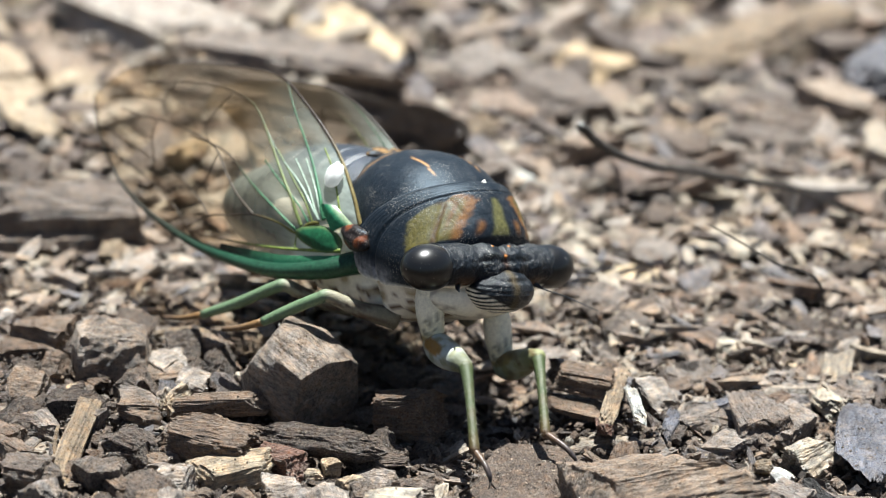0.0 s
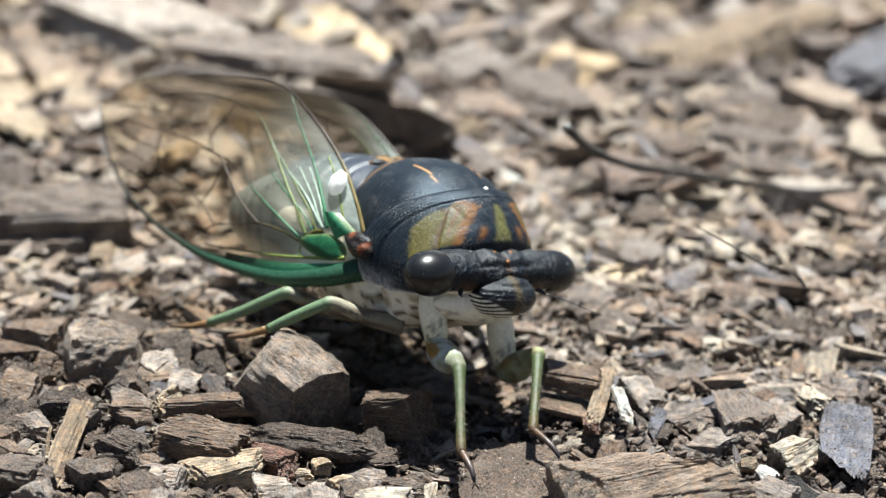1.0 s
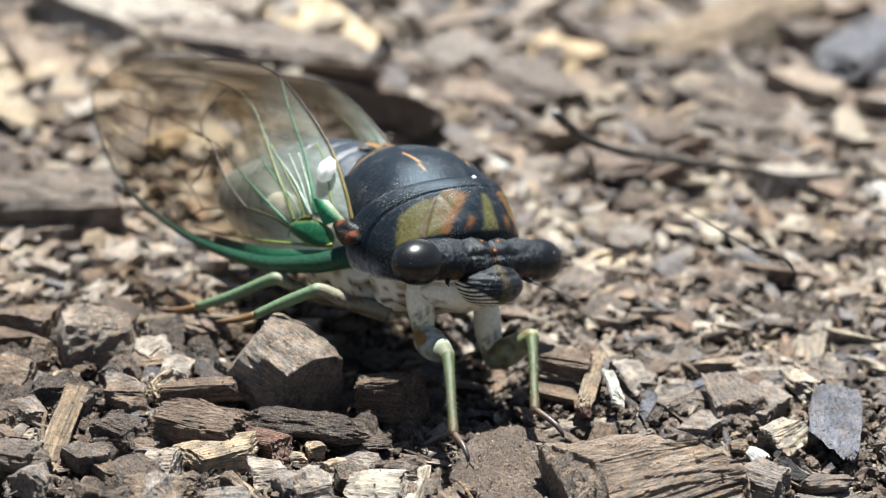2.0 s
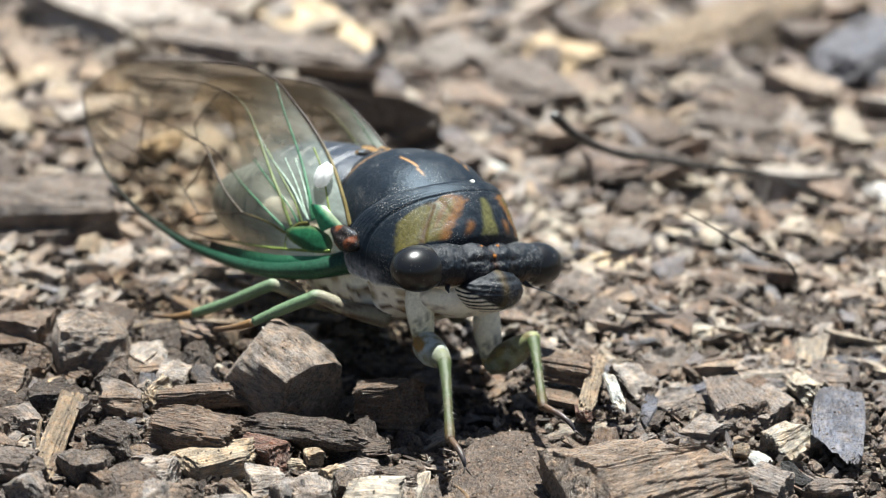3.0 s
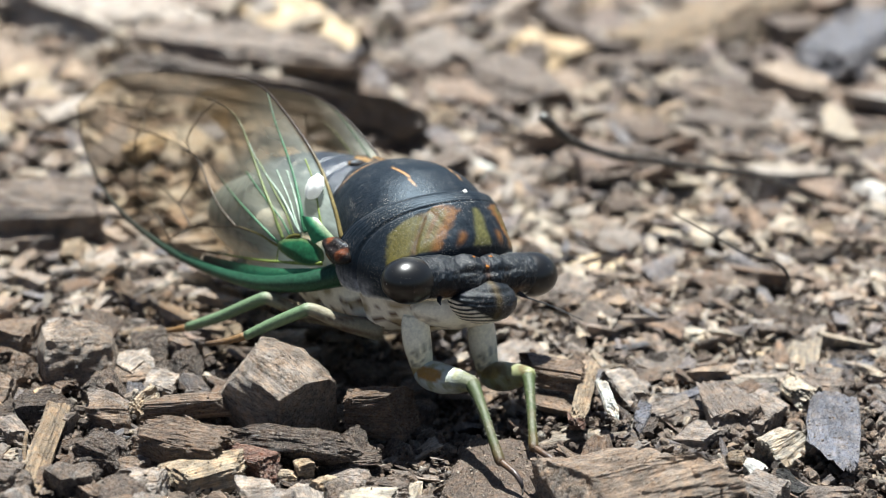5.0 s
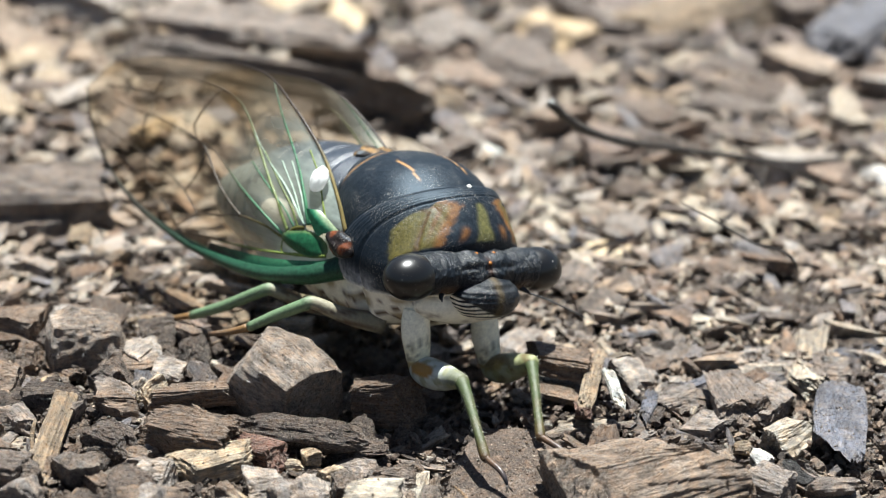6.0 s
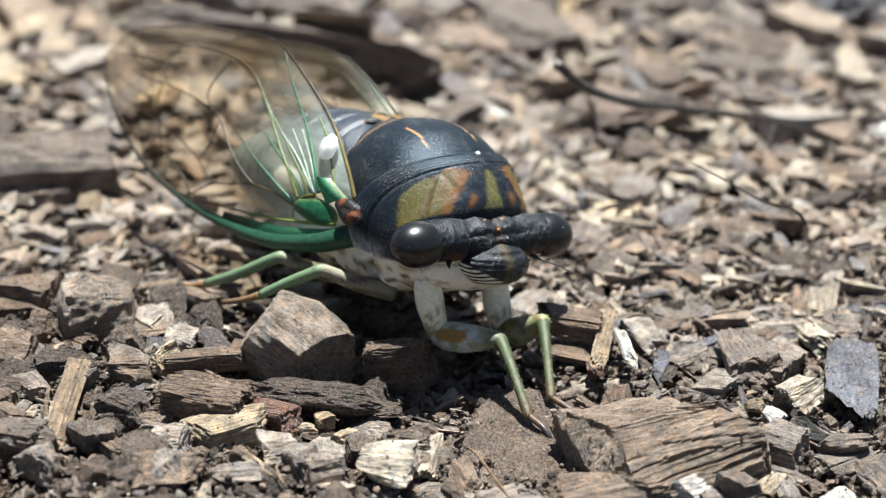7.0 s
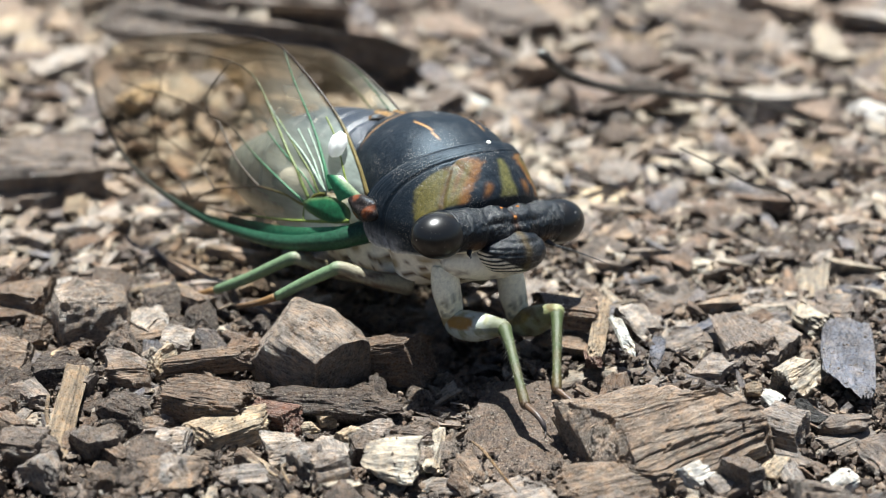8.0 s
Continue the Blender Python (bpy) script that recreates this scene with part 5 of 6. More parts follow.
chip("twig_stub", "tan broken stub leaning by a branch", -31.6, 30.8, 10.5, 3.2, 3.0, -90, wood_tan, 152, segs=(32, 14, 10), category="stick", ragged=0.12, taper=0.12)
chip("wood_chip", "cream wood chip lying on mulch", -28.6, 22.3, 6.4, 4.6, 1.4, -44, wood_cream, 153, segs=(22, 12, 9), category="wood chip")
chip("wood_chip", "pale tan wood block", -43.6, 72.7, 22.0, 6.0, 3.4, -72, wood_sand, 154, segs=(32, 14, 10), category="wood chip")
chip("branch", "long pale tan split stick", -55.3, 86.8, 62.3, 6.5, 3.4, -68, wood_sand, 155, segs=(32, 14, 10), category="branch", ragged=0.1, rounded=0.12, rough=0.12, taper=0.12)
chip("branch", "tan split branch lying on mulch", 30.6, 103.6, 34.5, 8.0, 6.0, 47, wood_tan, 156, segs=(32, 14, 10), category="branch", ragged=0.1, rounded=0.12, rough=0.12, taper=0.12)
chip("bark_chunk", "dark blue-grey bark piece", 43.9, 94.3, 25.5, 9.0, 6.0, 67, slate_blue, 157, segs=(32, 14, 10), category="wood chip")
chip("wood_chip", "pinkish pale wood chip", 18.4, 88.4, 10.6, 5.0, 2.6, -56, wood_light, 158, segs=(32, 14, 10), category="wood chip")
chip("wood_chip", "yellowish wood block lying on mulch", 10.2, 94.3, 12.2, 8.0, 4.0, -57, wood_pale, 159, segs=(32, 14, 10), category="wood chip")
chip("bark_chunk", "mottled grey bark lump", 5.9, 77.2, 8.4, 14.0, 6.0, 12, wood_grey, 160, segs=(22, 12, 9), category="wood chip")
chip("wood_chip", "white wood chip lying on mulch", 39.0, 49.4, 4.8, 5.0, 2.0, -55, white_bit, 161, segs=(22, 12, 9), category="wood chip")
chip("wood_chip", "white wood crumb lying on mulch", 38.3, 81.0, 4.5, 5.0, 2.6, -60, wood_cream, 162, segs=(22, 12, 9), category="wood chip")
chip("wood_chip", "tan wood chip lying on mulch", 31.0, 39.9, 7.2, 3.4, 1.6, 60, wood_tan, 163, segs=(22, 12, 9), category="wood chip")
chip("wood_chip", "yellow tan wood chip", 19.0, 65.2, 6.5, 4.0, 1.6, -43, wood_pale, 164, segs=(22, 12, 9), category="wood chip")
chip("wood_chip", "beige wood chip lying on mulch", 23.1, 72.9, 5.4, 4.0, 2.2, 54, wood_light, 165, segs=(22, 12, 9), category="wood chip")
chip("bark_chunk", "dark hollow bark piece", 39.9, 66.5, 9.0, 8.0, 3.0, -64, bark_dark, 166, segs=(22, 12, 9), category="wood chip")
chip("wood_chip", "grey brown wood chip", 29.1, 82.2, 9.3, 6.0, 3.0, -26, wood_grey, 167, segs=(22, 12, 9), category="wood chip")
chip("wood_chip", "pale wood chip lying on mulch", -2.9, 91.1, 8.9, 7.0, 4.0, -53, wood_light, 168, segs=(22, 12, 9), category="wood chip")
chip("wood_chip", "brown wood block lying on mulch", 6.3, 58.8, 6.8, 7.0, 6.0, 47, wood_brown, 169, segs=(22, 12, 9), category="wood chip")
chip("wood_chip", "grey bark chip lying on mulch", -23.7, 20.3, 5.5, 6.0, 2.0, 29, wood_grey, 170, segs=(22, 12, 9), category="wood chip")
chip("wood_chip", "brown bark strip lying on mulch", -30.3, 17.2, 5.7, 3.0, 1.5, -56, wood_brown, 171, segs=(22, 12, 9), category="wood chip")
chip("wood_chip", "pale crumb of wood", 4.3, 11.8, 4.8, 4.0, 2.2, 58, wood_light, 172, segs=(22, 12, 9), category="wood chip")
chip("wood_chip", "pinkish wood crumb lying on mulch", 8.4, 14.1, 2.8, 3.0, 2.0, 26, wood_light, 173, segs=(22, 12, 9), category="wood chip")
chip("bark_chunk", "grey lump of weathered bark", -28.9, -13.6, 2.8, 3.4, 2.6, -4, wood_grey, 174, segs=(22, 12, 9), category="wood chip")
chip("wood_chip", "small pale wood crumb", -31.6, -3.0, 2.4, 2.0, 1.0, -44, wood_cream, 175, segs=(22, 12, 9), category="wood chip")
chip("bark_chunk", "small grey bark lump", -30.0, -5.2, 2.8, 1.8, 1.7, -50, wood_grey, 176, segs=(22, 12, 9), category="wood chip")
chip("wood_chip", "narrow pale wood strip", -30.6, -7.5, 2.4, 1.0, 0.8, 74, wood_light, 177, segs=(22, 12, 9), category="wood chip")
chip("wood_chip", "small pale wood crumb", -28.7, -1.4, 2.0, 1.7, 1.0, 51, wood_light, 178, segs=(22, 12, 9), category="wood chip")
chip("bark_chunk", "dark grey bark chunk", -23.2, -8.6, 3.1, 2.8, 2.4, -36, bark_dark, 179, segs=(22, 12, 9), category="wood chip")
chip("twig_stub", "brown broken stick lying aslant", -23.9, -13.3, 5.5, 1.5, 1.3, -49, wood_brown, 180, segs=(22, 12, 9), category="stick", ragged=0.12, taper=0.12)
chip("twig_stub", "short brown broken stick", -26.3, -12.3, 3.1, 1.3, 1.1, 54, wood_brown, 181, segs=(22, 12, 9), category="stick", ragged=0.12, taper=0.12)
chip("wood_chip", "flat grey-brown wood slab piece", -19.4, -17.0, 4.0, 3.0, 1.4, 3, wood_brown, 182, segs=(22, 12, 9), category="wood chip")
chip("wood_chip", "pale flat wood strip", -15.1, -16.1, 3.2, 1.8, 0.9, 7, wood_light, 183, segs=(22, 12, 9), category="wood chip")
chip("twig_stub", "thin pale straw stalk", -14.2, -14.0, 3.6, 0.7, 0.6, -46, wood_sand, 184, segs=(22, 12, 9), category="stick", ragged=0.12, taper=0.12)
chip("wood_chip", "pale grey wood crumb", -20.4, -8.2, 2.4, 1.5, 1.1, 46, wood_light, 185, segs=(22, 12, 9), category="wood chip")
chip("bark_chunk", "grey bark lump with rough face", -12.7, -12.9, 2.5, 2.6, 2.2, 18, wood_grey, 186, segs=(22, 12, 9), category="wood chip")
chip("bark_chunk", "grey bark lump with rough face", -10.0, -14.9, 2.8, 2.8, 2.2, 19, wood_grey, 187, segs=(22, 12, 9), category="wood chip")
chip("wood_chip", "small sandy wood lump", -8.6, -11.1, 2.0, 1.7, 1.9, 50, wood_sand, 188, segs=(22, 12, 9), category="wood chip")
chip("wood_chip", "small pale flat chip", -9.9, -10.9, 1.8, 1.2, 0.8, 12, wood_light, 189, segs=(22, 12, 9), category="wood chip")
chip("wood_chip", "long grey-brown wood sliver", -6.2, -11.3, 5.1, 1.8, 1.1, 24, wood_grey, 190, segs=(22, 12, 9), category="wood chip")
chip("wood_chip", "cream wood splinter standing out", -3.1, -10.7, 5.6, 1.5, 1.1, -94, wood_cream, 191, segs=(22, 12, 9), category="wood chip")
chip("wood_block", "dark brown wood shard", -0.9, -13.9, 3.9, 1.5, 1.4, -73, wood_brown, 192, segs=(22, 12, 9), category="wood chip")
chip("wood_chip", "thin white wood chip", -1.9, -15.3, 3.0, 1.6, 0.7, 8, wood_light, 193, segs=(22, 12, 9), category="wood chip")
chip("wood_chip", "small cream wood lump", -8.9, -16.8, 2.2, 2.2, 1.4, 32, wood_cream, 194, segs=(22, 12, 9), category="wood chip")
chip("flake", "flat grey wood flake", 2.2, -17.3, 3.5, 3.4, 1.0, 27, wood_grey, 195, segs=(22, 12, 9), category="wood chip", ragged=0.3, bend=0.5)
chip("bark_chunk", "small dark grey lump", -4.6, -9.3, 2.8, 1.8, 1.5, -10, bark_dark, 196, segs=(22, 12, 9), category="wood chip")
chip("twig_stub", "thin black bark splinter", -5.6, -6.2, 3.9, 0.7, 0.5, 40, bark_dark, 197, segs=(22, 12, 9), category="stick", ragged=0.12, taper=0.12)
chip("twig_stub", "thin black bark splinter", -3.2, -5.9, 2.9, 0.7, 0.5, -39, bark_dark, 198, segs=(22, 12, 9), category="stick", ragged=0.12, taper=0.12)
chip("bark_chunk", "grey bark piece broken off a slab", 8.4, -16.3, 6.9, 4.0, 2.8, 15, slab_bark, 199, segs=(22, 12, 9), category="wood chip")
chip("wood_chip", "whitish crumb of wood", 13.2, -15.7, 2.7, 2.2, 2.0, 42, white_bit, 200, segs=(22, 12, 9), category="wood chip")
chip("wood_chip", "pale crumb of wood", 14.7, -16.6, 1.9, 1.8, 1.2, 35, wood_light, 201, segs=(22, 12, 9), category="wood chip")
chip("bark_chunk", "dark grey bark lump", 16.2, -16.1, 2.3, 2.8, 2.2, 28, wood_grey, 202, segs=(22, 12, 9), category="wood chip")
chip("flake", "narrow grey bark flake", 11.7, -15.2, 3.1, 1.4, 0.6, 56, wood_grey, 203, segs=(22, 12, 9), category="wood chip", ragged=0.3, bend=0.5)
chip("wood_chip", "pale fibrous wood strip", 19.4, -12.5, 3.7, 1.8, 0.9, -24, wood_light, 204, segs=(22, 12, 9), category="wood chip")
chip("twig_stub", "short sandy round stick", 18.5, -14.2, 3.5, 1.3, 1.3, 57, wood_sand, 205, segs=(22, 12, 9), category="stick", ragged=0.12, taper=0.12)
chip("wood_chip", "light wood splinter lying on mulch", 19.5, -14.4, 3.4, 1.4, 0.9, -82, wood_light, 206, segs=(22, 12, 9), category="wood chip")
chip("wood_chip", "light brown fibrous wood chunk", 19.7, -10.2, 3.4, 3.6, 2.6, -36, wood_light, 207, segs=(22, 12, 9), category="wood chip")
chip("flake", "black charred bark flake", 22.2, -8.5, 2.6, 1.5, 1.2, -43, char_mat, 208, segs=(22, 12, 9), category="wood chip", ragged=0.3, bend=0.5)
chip("flake", "brown-grey flat bark flake", 23.2, -8.8, 3.1, 3.0, 0.9, -40, wood_grey, 209, segs=(22, 12, 9), category="wood chip", ragged=0.3, bend=0.5)
chip("wood_chip", "pale striped wood splinter", 24.4, -10.8, 3.6, 1.7, 0.7, 32, wood_light, 210, segs=(22, 12, 9), category="wood chip")
chip("stone", "large grey lump of stone", 20.7, -19.7, 4.9, 6.0, 3.4, 7, rock_dark, 211, segs=(22, 12, 9), category="stone", ragged=0.15, rounded=0.5, rough=0.16)
chip("pebble", "small grey-white pebble lying on mulch", 22.2, -16.7, 2.6, 1.7, 1.5, 50, white_bit, 212, segs=(22, 12, 9), category="pebble", ragged=0.1, rounded=0.6)
chip("bark_chunk", "dark grey bark chunk", 21.2, 2.3, 3.2, 3.4, 2.4, -49, wood_grey, 213, segs=(22, 12, 9), category="wood chip")
chip("wood_chip", "beige wood crumb lying on mulch", 15.3, 2.8, 3.2, 2.4, 1.6, 25, wood_light, 214, segs=(22, 12, 9), category="wood chip")
chip("flake", "pale chip of bark", 24.9, 7.3, 3.8, 2.6, 1.4, -77, wood_cream, 215, segs=(22, 12, 9), category="wood chip", ragged=0.3, bend=0.5)
chip("bark_chunk", "mossy bark lump with pale edge", -33.1, 9.7, 4.7, 5.0, 3.4, -13, wood_brown, 216, segs=(22, 12, 9), category="wood chip")
chip("wood_chip", "grey weathered chip lying on mulch", -31.9, 11.0, 5.0, 2.6, 1.0, 71, wood_grey, 217, segs=(22, 12, 9), category="wood chip")
chip("bark_chunk", "brown bark crumb lying on mulch", -30.8, 3.7, 1.8, 2.6, 2.4, -15, wood_brown, 218, segs=(22, 12, 9), category="wood chip")
chip("bark_chunk", "brown bark crumb lying on mulch", -31.9, -0.7, 2.5, 3.0, 2.6, -13, wood_brown, 219, segs=(22, 12, 9), category="wood chip")
chip("wood_chip", "dark bark strip lying on mulch", -27.2, 5.6, 3.0, 1.6, 1.0, -28, bark_dark, 220, segs=(22, 12, 9), category="wood chip")
chip("flake", "curled brown bark flake", -23.9, 4.0, 4.0, 3.4, 0.8, 20, wood_brown, 221, segs=(22, 12, 9), category="wood chip", ragged=0.3, bend=0.5)
chip("bark_chunk", "dark crumbly bark lump", -22.5, 7.7, 2.6, 3.0, 2.4, 19, bark_dark, 222, segs=(22, 12, 9), category="wood chip")
chip("wood_chip", "tan leaf sheath lying flat", -24.4, 13.6, 5.2, 1.6, 0.8, -12, wood_sand, 223, segs=(22, 12, 9), category="wood chip")


def twig(name, label, points, mat, cap=None):
    t = new(name)
    tagged(t, label, "twig")
    tube("stem", points, mat, t, "", 10, 5)
    if cap:
        sheet("broken_end", ball_rows(points[0][:3], (0.35, 0.3, 0.3), 8, 10), cap, t, "white broken end", True, True)
    return t


twig("twig", "thin dark curved twig sticking up from mulch", [(6.6, 29.9, 13.5, 0.47), (8.0, 31.0, 11.8, 0.40), (9.5, 32.2, 10.5, 0.42), (11.4, 33.4, 9.4, 0.31), (13.1, 34.0, 8.8, 0.40), (15.6, 35.0, 8.2, 0.28), (18.1, 36.0, 7.5, 0.34), (20.4, 37.0, 6.9, 0.26), (23.2, 38.0, 6.2, 0.30), (26.3, 39.0, 5.3, 0.22), (30.7, 41.0, 2.6, 0.16), (33.6, 42.0, -0.6, 0.11)], twig_bark, white_bit)
twig("stalk", "hair-thin grey stalk leaning over mulch", [(15.7, 13.8, 11.2, 0.05), (18.2, 13.3, 10.0, 0.07), (20.6, 12.9, 8.7, 0.09), (21.8, 12.7, 8.3, 0.11), (23.1, 12.6, 8.0, 0.09), (24.0, 12.3, 7.4, 0.12), (24.6, 12.6, 5.6, 0.03), (25.2, 13.5, -0.5, 0.04)], twig_bark)
twig("pine_needle", "bent dry brown pine needle on mulch", [(-0.6, -11.4, 0.9, 0.08), (0.0, -13.0, 1.2, 0.1), (0.9, -15.0, 0.9, 0.1), (2.0, -17.2, 0.4, 0.07)], needle_mat)

twig("straw", "thin pale bent straw on mulch", [(-15.1, -14.4, 1.9, 0.12), (-14.0, -15.6, 1.9, 0.15), (-12.9, -16.4, 1.6, 0.11)], wood_sand)
twig("straw", "short tan curled straw on mulch", [(-12.4, -15.5, 2.0, 0.08), (-12.6, -16.3, 2.1, 0.1), (-12.1, -17.2, 1.5, 0.08)], wood_tan)
twig("straw", "brown fibre leaning beside a split stick", [(-28.6, -6.4, 2.6, 0.12), (-28.6, -7.6, 2.0, 0.16), (-28.3, -8.9, 1.4, 0.12)], wood_tan)
twig("leaf_sheath", "curved tan leaf sheath lying on mulch", [(-26.2, 12.8, 1.0, 0.2), (-24.2, 11.6, 1.9, 0.38), (-21.5, 10.9, 2.2, 0.42), (-18.6, 10.0, 1.0, 0.2)], wood_tan)


def strew(count, seed, area, mats):
    """Loose larger chips as things of their own, with shared shapes."""
    rng = np.random.RandomState(seed)
    protos = []
    for k in range(14):
        l = rng.uniform(4, 11)
        mat, label = mats[k % len(mats)]
        me = chip_mesh("wood_chip", (14, 7, 4), l * MM, l * rng.uniform(0.22, 0.5) * MM, l * rng.uniform(0.12, 0.3) * MM, seed * 17 + k, mat, ragged=0.2, rough=0.16, fine=0.4, layers=0.15)
        protos.append((me, label))
    for k in range(count):
        me, label = protos[rng.randint(len(protos))]
        y = area[2] + (area[3] - area[2]) * rng.uniform()
        x = rng.uniform(-1, 1) * (0.035 + 0.24 * (y + 0.02))
        if -0.035 < x < 0.016 and -0.015 < y < 0.05:
            continue
        ob = new("wood_chip", me)
        ob.matrix_world = pose(x, y, height(x, y) + rng.uniform(-0.0005, 0.001), rng.normal(0, 9), rng.normal(0, 9), rng.uniform(0, 360))
        tagged(ob, label, "wood chip", "loose mulch chips")


strew(190, 8, (0, 0, 0.05, 0.21), [(wood_grey, "weathered grey-brown wood chip lying on mulch"), (wood_grey, "weathered grey-brown wood chip lying on mulch"), (bark_dark, "dark brown bark chip lying on mulch"), (wood_pale, "pale fresh wood chip lying on mulch"), (wood_tan, "tan wood chip lying on mulch")])


# x, y and reach in millimetres of the larger pieces, which the loose bits leave free
TAKEN = [(-13.6, 1.2, 5.5), (12, -10, 7.5), (3.2, -7, 6.5), (-11.7, -5.9, 4.6), (-27.1, -8.4, 3.4), (-18, -7.4, 3.8), (-16.2, -10.8, 3.2), (-18.1, -1.3, 4.2), (-27.3, 5.2, 4.2), (-13.6, -7.9, 2.6), (-5.9, -14.2, 2.8), (-5.6, 0.4, 3.6), (8.8, 1.5, 4.5), (25.9, -1, 5), (22.3, -1.9, 2.4), (6.5, 4.5, 4), (-33.9, 8.7, 3.6)]


def bits(count, seed, area, size, mats, thick, group):
    """Loose lumps and chips on the crumbs between the larger pieces: each a thing, with shared shapes."""
    rng = np.random.RandomState(seed)
    protos = []
    for k in range(16):
        mat, label = mats[k % len(mats)]
        l = size[0] + (size[1] - size[0]) * (k / 15)
        w = l * rng.uniform(0.5, 0.85)
        h = l * rng.uniform(*thick)
        me = chip_mesh("wood_bit", (18, 13, 10), l * MM, w * MM, h * MM, seed * 31 + k, mat, ragged=0.12, rounded=0.4, rough=0.05, fine=0.4, lump=0.14, along=0.5, cuts=5)
        protos.append((me, label, h))
    spots = []
    while len(spots) < count:
        x, y = rng.uniform(area[0], area[1]), rng.uniform(area[2], area[3])
        if any(math.hypot(x - a, y - b) < r for a, b, r in TAKEN) or any(math.hypot(x - a, y - b) < 0.8 * size[0] for a, b in spots):
            continue
        spots.append((x, y))
        me, label, h = protos[rng.randint(16)]
        ob = new("wood_bit", me)
        ob.matrix_world = pose(x * MM, y * MM, height(x * MM, y * MM) + (0.7 - 0.25 * h) * MM, rng.normal(0, 12), rng.normal(0, 12), rng.uniform(0, 360))
        tagged(ob, label, "wood bit", group)


bits(75, 21, (-37, -1, -19, 12), (1.8, 4.0), [(bark_dark, "small dark lump of bark among soil crumbs"), (wood_grey, "small grey-brown lump of weathered wood"), (bark_dark, "small dark lump of bark among soil crumbs"), (wood_brown, "small brown broken piece of wood"), (rock_dark, "small grey-brown rounded stone among crumbs"), (wood_light, "small pale broken piece of wood")], (0.45, 0.7), "lumps among soil crumbs")
bits(34, 22, (6, 36, -20, 22), (1.8, 4.0), [(wood_light, "small pale flat chip of wood"), (wood_grey, "small grey-brown chip of weathered wood"), (wood_brown, "small brown flat chip of wood"), (bark_dark, "small dark flat chip of bark"), (wood_grey, "small grey-brown chip of weathered wood")], (0.2, 0.4), "flat chips on mulch")


def bone(a, b):
    """A bone's pose in the insect's space, from joint a to joint b in millimetres."""
    x = (Vector(b) - Vector(a)).normalized()
    y = Vector((0, 0, 1)).cross(x).normalized()
    m = Matrix((x, y, x.cross(y))).transposed().to_4x4()
    m.translation = Vector(a) * MM
    return m


# seconds, hip, knee and ankle of each foreleg in the insect's space
RIGHT_STEPS = [
    (0, (-0.80, -2.85, -5.75), (3.93, -4.11, -5.97), (8.32, -6.28, -10.39)),
    (0.5, (-0.80, -2.85, -5.75), (3.94, -4.08, -5.75), (8.34, -6.15, -10.21)),
    (1, (-0.80, -2.85, -5.75), (3.66, -4.87, -5.74), (7.75, -7.37, -10.28)),
    (1.5, (-0.80, -2.85, -5.75), (3.76, -4.65, -5.75), (8.19, -7.27, -9.88)),
    (3, (-0.80, -2.85, -5.75), (3.60, -5.00, -5.66), (8.23, -7.86, -9.39)),
    (3.5, (-0.80, -2.85, -5.75), (3.49, -5.18, -5.33), (7.66, -7.92, -9.64)),
    (4, (-0.80, -2.85, -5.75), (3.35, -5.31, -4.90), (7.60, -7.75, -9.32)),
    (4.3, (-0.80, -2.85, -5.75), (3.35, -5.31, -4.90), (7.60, -7.75, -9.32)),
    (4.5, (-0.50, -2.64, -6.95), (4.29, -2.54, -5.91), (8.90, -2.01, -10.60)),
    (4.7, (-0.50, -2.20, -7.03), (4.34, -2.07, -6.30), (9.48, -3.24, -10.28)),
    (6, (-0.50, -2.82, -7.05), (4.32, -3.25, -6.26), (9.72, -5.11, -9.55)),
    (6.3, (-0.50, -2.82, -7.05), (4.32, -3.25, -6.26), (9.72, -5.11, -9.55)),
    (6.5, (-0.50, -2.46, -6.79), (3.06, -2.82, -3.45), (9.26, -2.08, -5.58)),
    (6.65, (-0.50, -2.03, -7.06), (3.97, -0.29, -6.07), (9.45, -1.72, -9.46)),
    (7, (-0.50, -2.03, -7.06), (3.97, -0.29, -6.07), (9.45, -1.72, -9.46)),
    (7.5, (-0.50, -2.01, -7.08), (4.12, -0.71, -6.12), (9.74, -2.27, -9.20)),
    (8, (-0.50, -2.50, -6.83), (4.28, -2.44, -5.76), (9.29, -4.75, -9.39)),
]
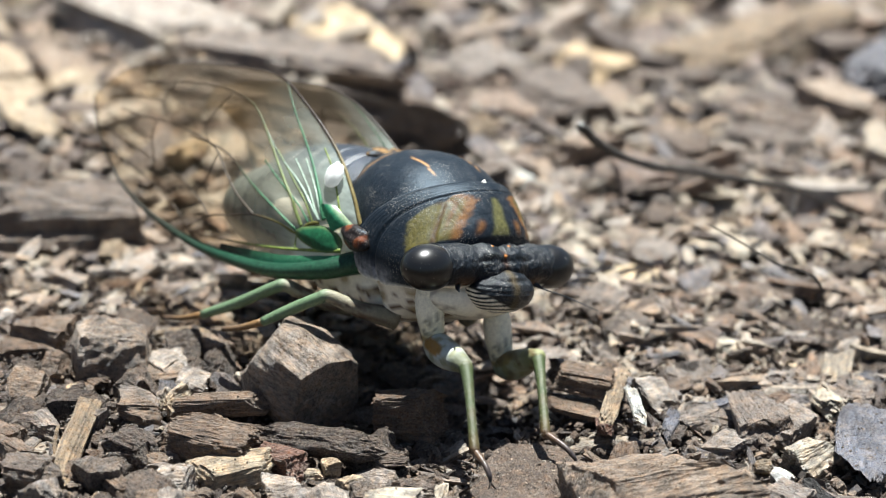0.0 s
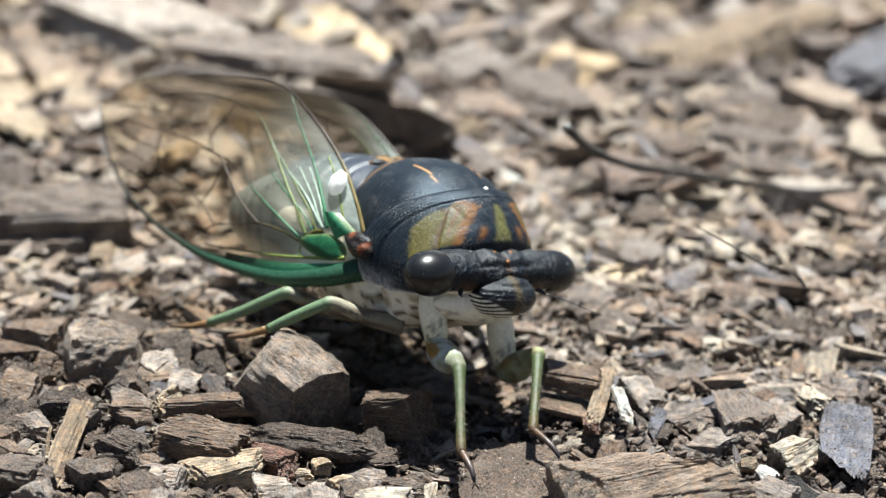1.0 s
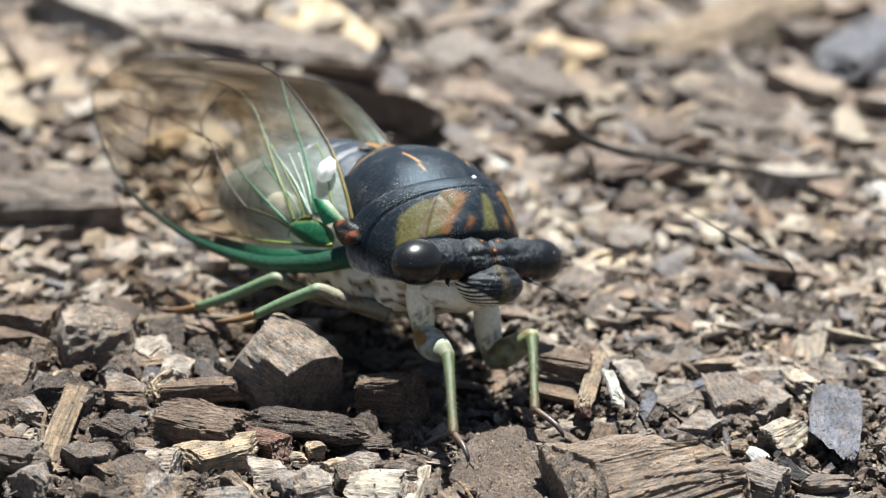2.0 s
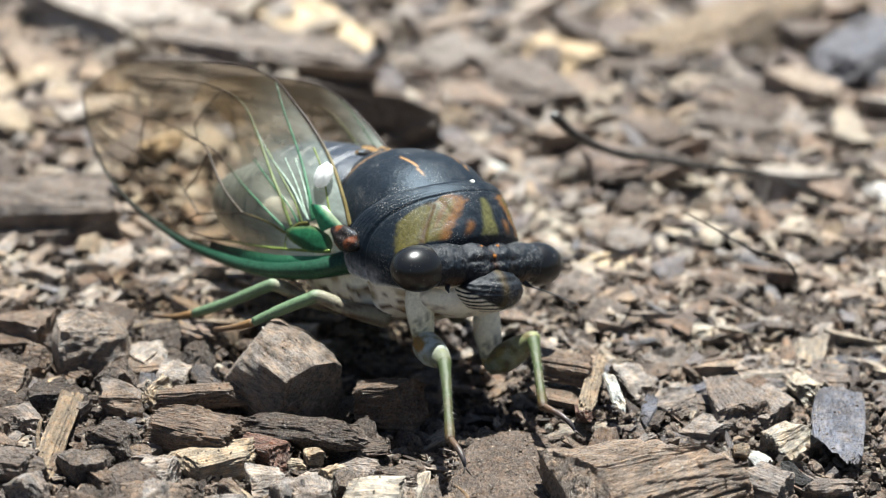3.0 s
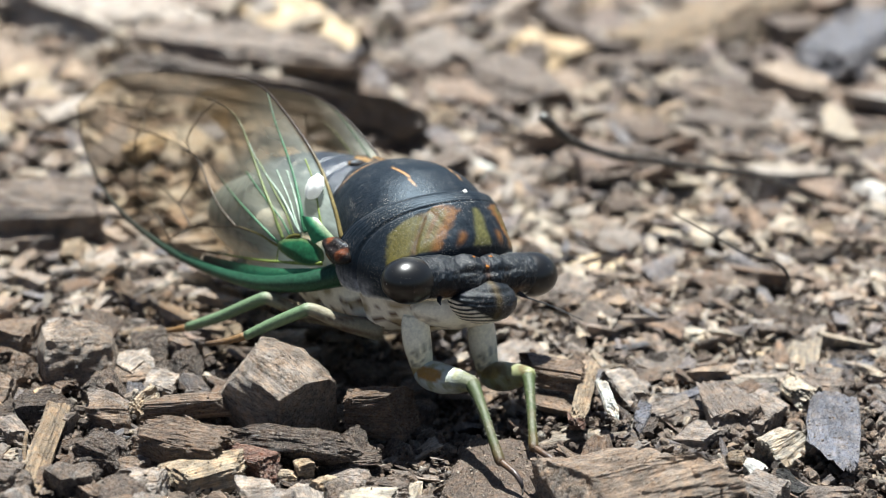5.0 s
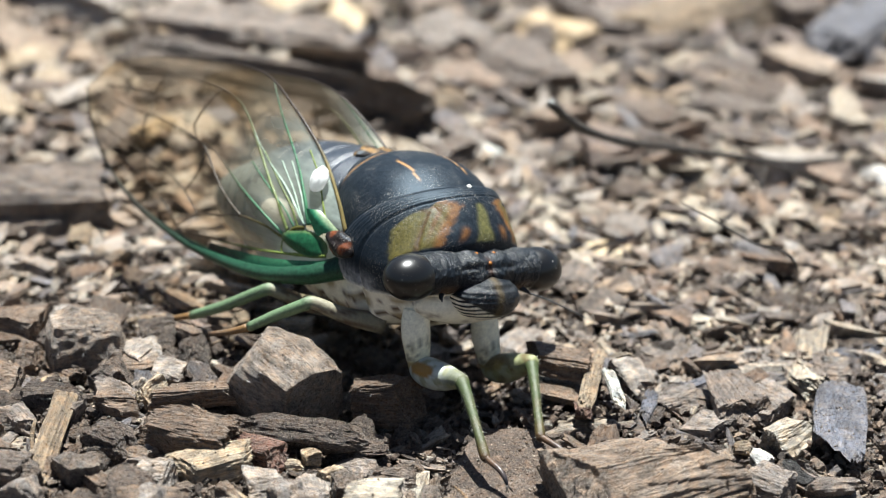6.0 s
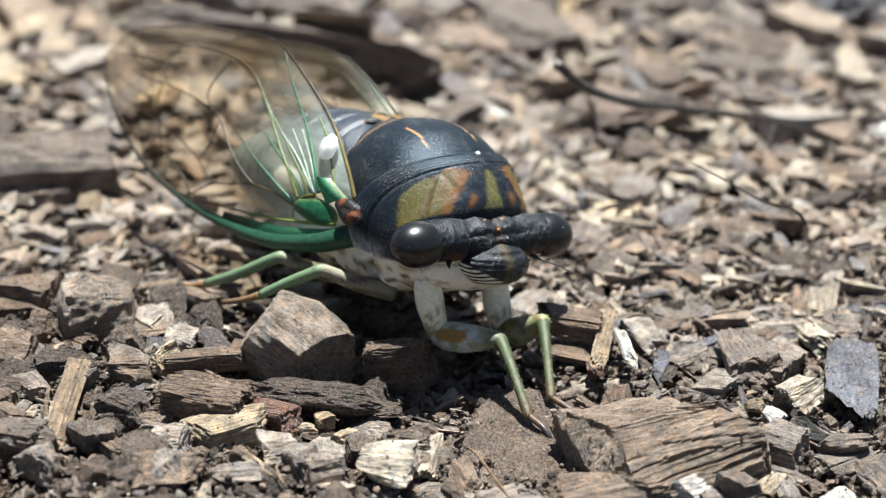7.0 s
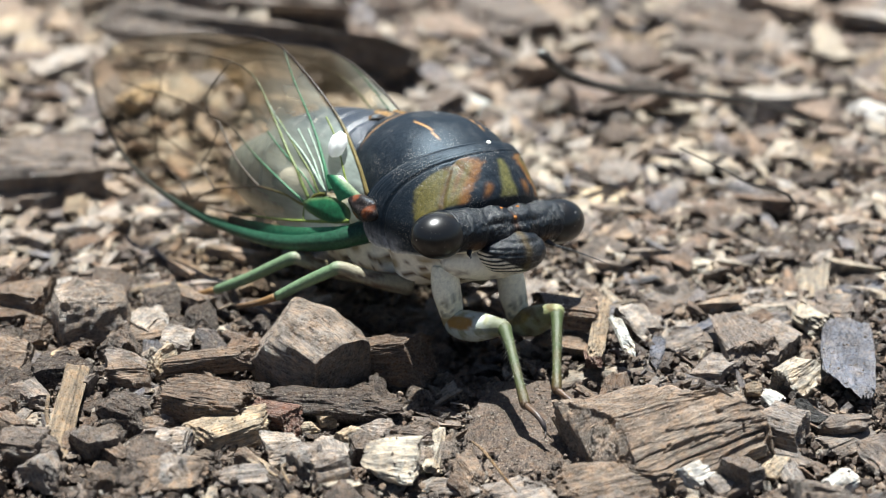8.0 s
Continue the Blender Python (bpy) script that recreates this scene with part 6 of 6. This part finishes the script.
LEFT_STEPS = [
    (0, (-0.50, 4.13, -7.68), (3.61, 3.12, -5.64), (8.09, 0.50, -9.72)),
    (0.5, (-0.50, 4.13, -7.68), (3.58, 3.46, -5.44), (8.04, 0.67, -9.43)),
    (1, (-0.50, 4.13, -7.68), (3.34, 2.98, -5.23), (7.25, -0.34, -9.38)),
    (1.5, (-0.50, 4.13, -7.68), (3.32, 3.39, -5.04), (7.30, 0.32, -9.32)),
    (2.7, (-0.50, 4.13, -7.68), (3.10, 3.92, -4.67), (7.98, 0.83, -7.87)),
    (3, (-0.50, 4.13, -7.68), (3.10, 3.92, -4.67), (7.98, 0.83, -7.87)),
    (3.5, (-0.50, 4.13, -7.68), (3.96, 3.12, -6.58), (8.30, 0.25, -10.64)),
    (4, (-0.50, 4.13, -7.68), (3.97, 3.39, -6.42), (8.51, 0.27, -10.04)),
    (4.5, (-0.50, 4.13, -7.68), (3.89, 3.65, -6.08), (8.25, 0.75, -10.10)),
    (4.7, (-0.50, 4.13, -7.68), (3.92, 3.47, -6.23), (8.43, 0.34, -9.89)),
    (6, (-0.50, 4.13, -7.68), (3.73, 3.67, -5.69), (8.59, 0.86, -9.16)),
    (6.5, (-0.50, 4.13, -7.68), (3.53, 3.53, -5.34), (8.11, 0.95, -9.33)),
    (7, (-0.50, 4.13, -7.68), (3.53, 3.87, -5.27), (8.34, 1.21, -8.92)),
    (7.5, (-0.50, 4.13, -7.68), (3.50, 3.86, -5.22), (8.24, 0.98, -8.80)),
    (8, (-0.50, 4.13, -7.68), (3.60, 3.36, -5.51), (7.55, 0.03, -9.61)),
]
RIGHT_SHOULDER, LEFT_SHOULDER = (-1.2, -3.8, -2.4), (-1.0, 2.9, -4.0)


def motions():
    walk(cicada, [
        (0, insect_pose(-0.39, 3.66, 11.19, 44.01, 1.29, -13.39)),
        (0.5, insect_pose(-0.60, 3.54, 10.99, 43.24, 0.56, -12.54)),
        (1, insect_pose(0.66, 3.49, 10.95, 43.43, 2.02, -13.37)),
        (1.5, insect_pose(0.39, 3.46, 10.63, 42.84, 0.94, -13.40)),
        (1.7, insect_pose(0.33, 3.34, 10.71, 42.74, 0.97, -13.13)),
        (2.8, insect_pose(0.39, 3.29, 10.63, 43.58, 0.61, -13.00)),
        (3, insect_pose(0.39, 3.33, 10.59, 43.32, 0.47, -12.60)),
        (3.5, insect_pose(0.65, 3.41, 10.70, 43.78, 1.45, -12.23)),
        (4, insect_pose(0.46, 3.23, 10.49, 43.00, 1.00, -11.80)),
        (4.5, insect_pose(0.29, 3.14, 10.35, 41.72, 1.25, -11.70)),
        (4.7, insect_pose(0.56, 3.20, 10.38, 41.80, 1.73, -12.38)),
        (5.8, insect_pose(0.37, 2.97, 9.97, 41.97, -0.28, -11.27)),
        (6, insect_pose(0.26, 2.90, 9.96, 40.91, 0.38, -11.77)),
        (6.5, insect_pose(0.28, 2.82, 9.74, 40.38, 0.38, -11.44)),
        (7, insect_pose(0.16, 2.77, 9.66, 39.14, 0.45, -11.30)),
        (7.5, insect_pose(0.12, 2.76, 9.62, 39.18, 0.15, -11.21)),
        (8, insect_pose(1.68, 2.74, 9.94, 41.36, 1.72, -11.90)),
    ])
    for (coxa, femur, tibia), steps, shoulder in ((right_leg, RIGHT_STEPS, RIGHT_SHOULDER), (left_leg, LEFT_STEPS, LEFT_SHOULDER)):
        walk(coxa, [(t, Matrix.Translation((Vector(hip) - Vector(shoulder)) * MM) @ bone(shoulder, hip)) for t, hip, knee, foot in steps])
        walk(femur, [(t, bone(hip, knee)) for t, hip, knee, foot in steps])
        walk(tibia, [(t, bone(knee, foot)) for t, hip, knee, foot in steps])
    start = stone.matrix_world.copy()
    walk(stone, [(t, Matrix.Translation((x * MM, y * MM, z * MM)) @ start) for t, x, y, z in (
        (0, -0.35, 1.2, 0.55), (0.5, -0.32, 1.2, 0.55), (0.8, -0.1, 0.3, 0.15), (1.5, -0.1, 0.28, 0.14), (3, -0.04, 0.2, 0.1), (4, 0, 0, 0), (4.4, 0, -0.05, 0),
        (4.7, 0.33, -0.4, -0.15), (6, 0.25, -0.55, -0.25), (7.5, 0.3, -0.6, -0.27), (7.7, 0.6, -0.8, -0.35), (8, 1.47, -1.3, -0.6))])
    first = loose_bark.matrix_world.copy()
    walk(loose_bark, [(t, Matrix.Translation((x * MM, y * MM, z * MM)) @ first) for t, x, y, z in (
        (0, 0, 0, 0), (4.4, 0, 0, 0), (4.6, 0.2, -0.15, 0), (7.6, 0.2, -0.15, 0), (8, 0.56, -0.9, -0.3))])


motions()
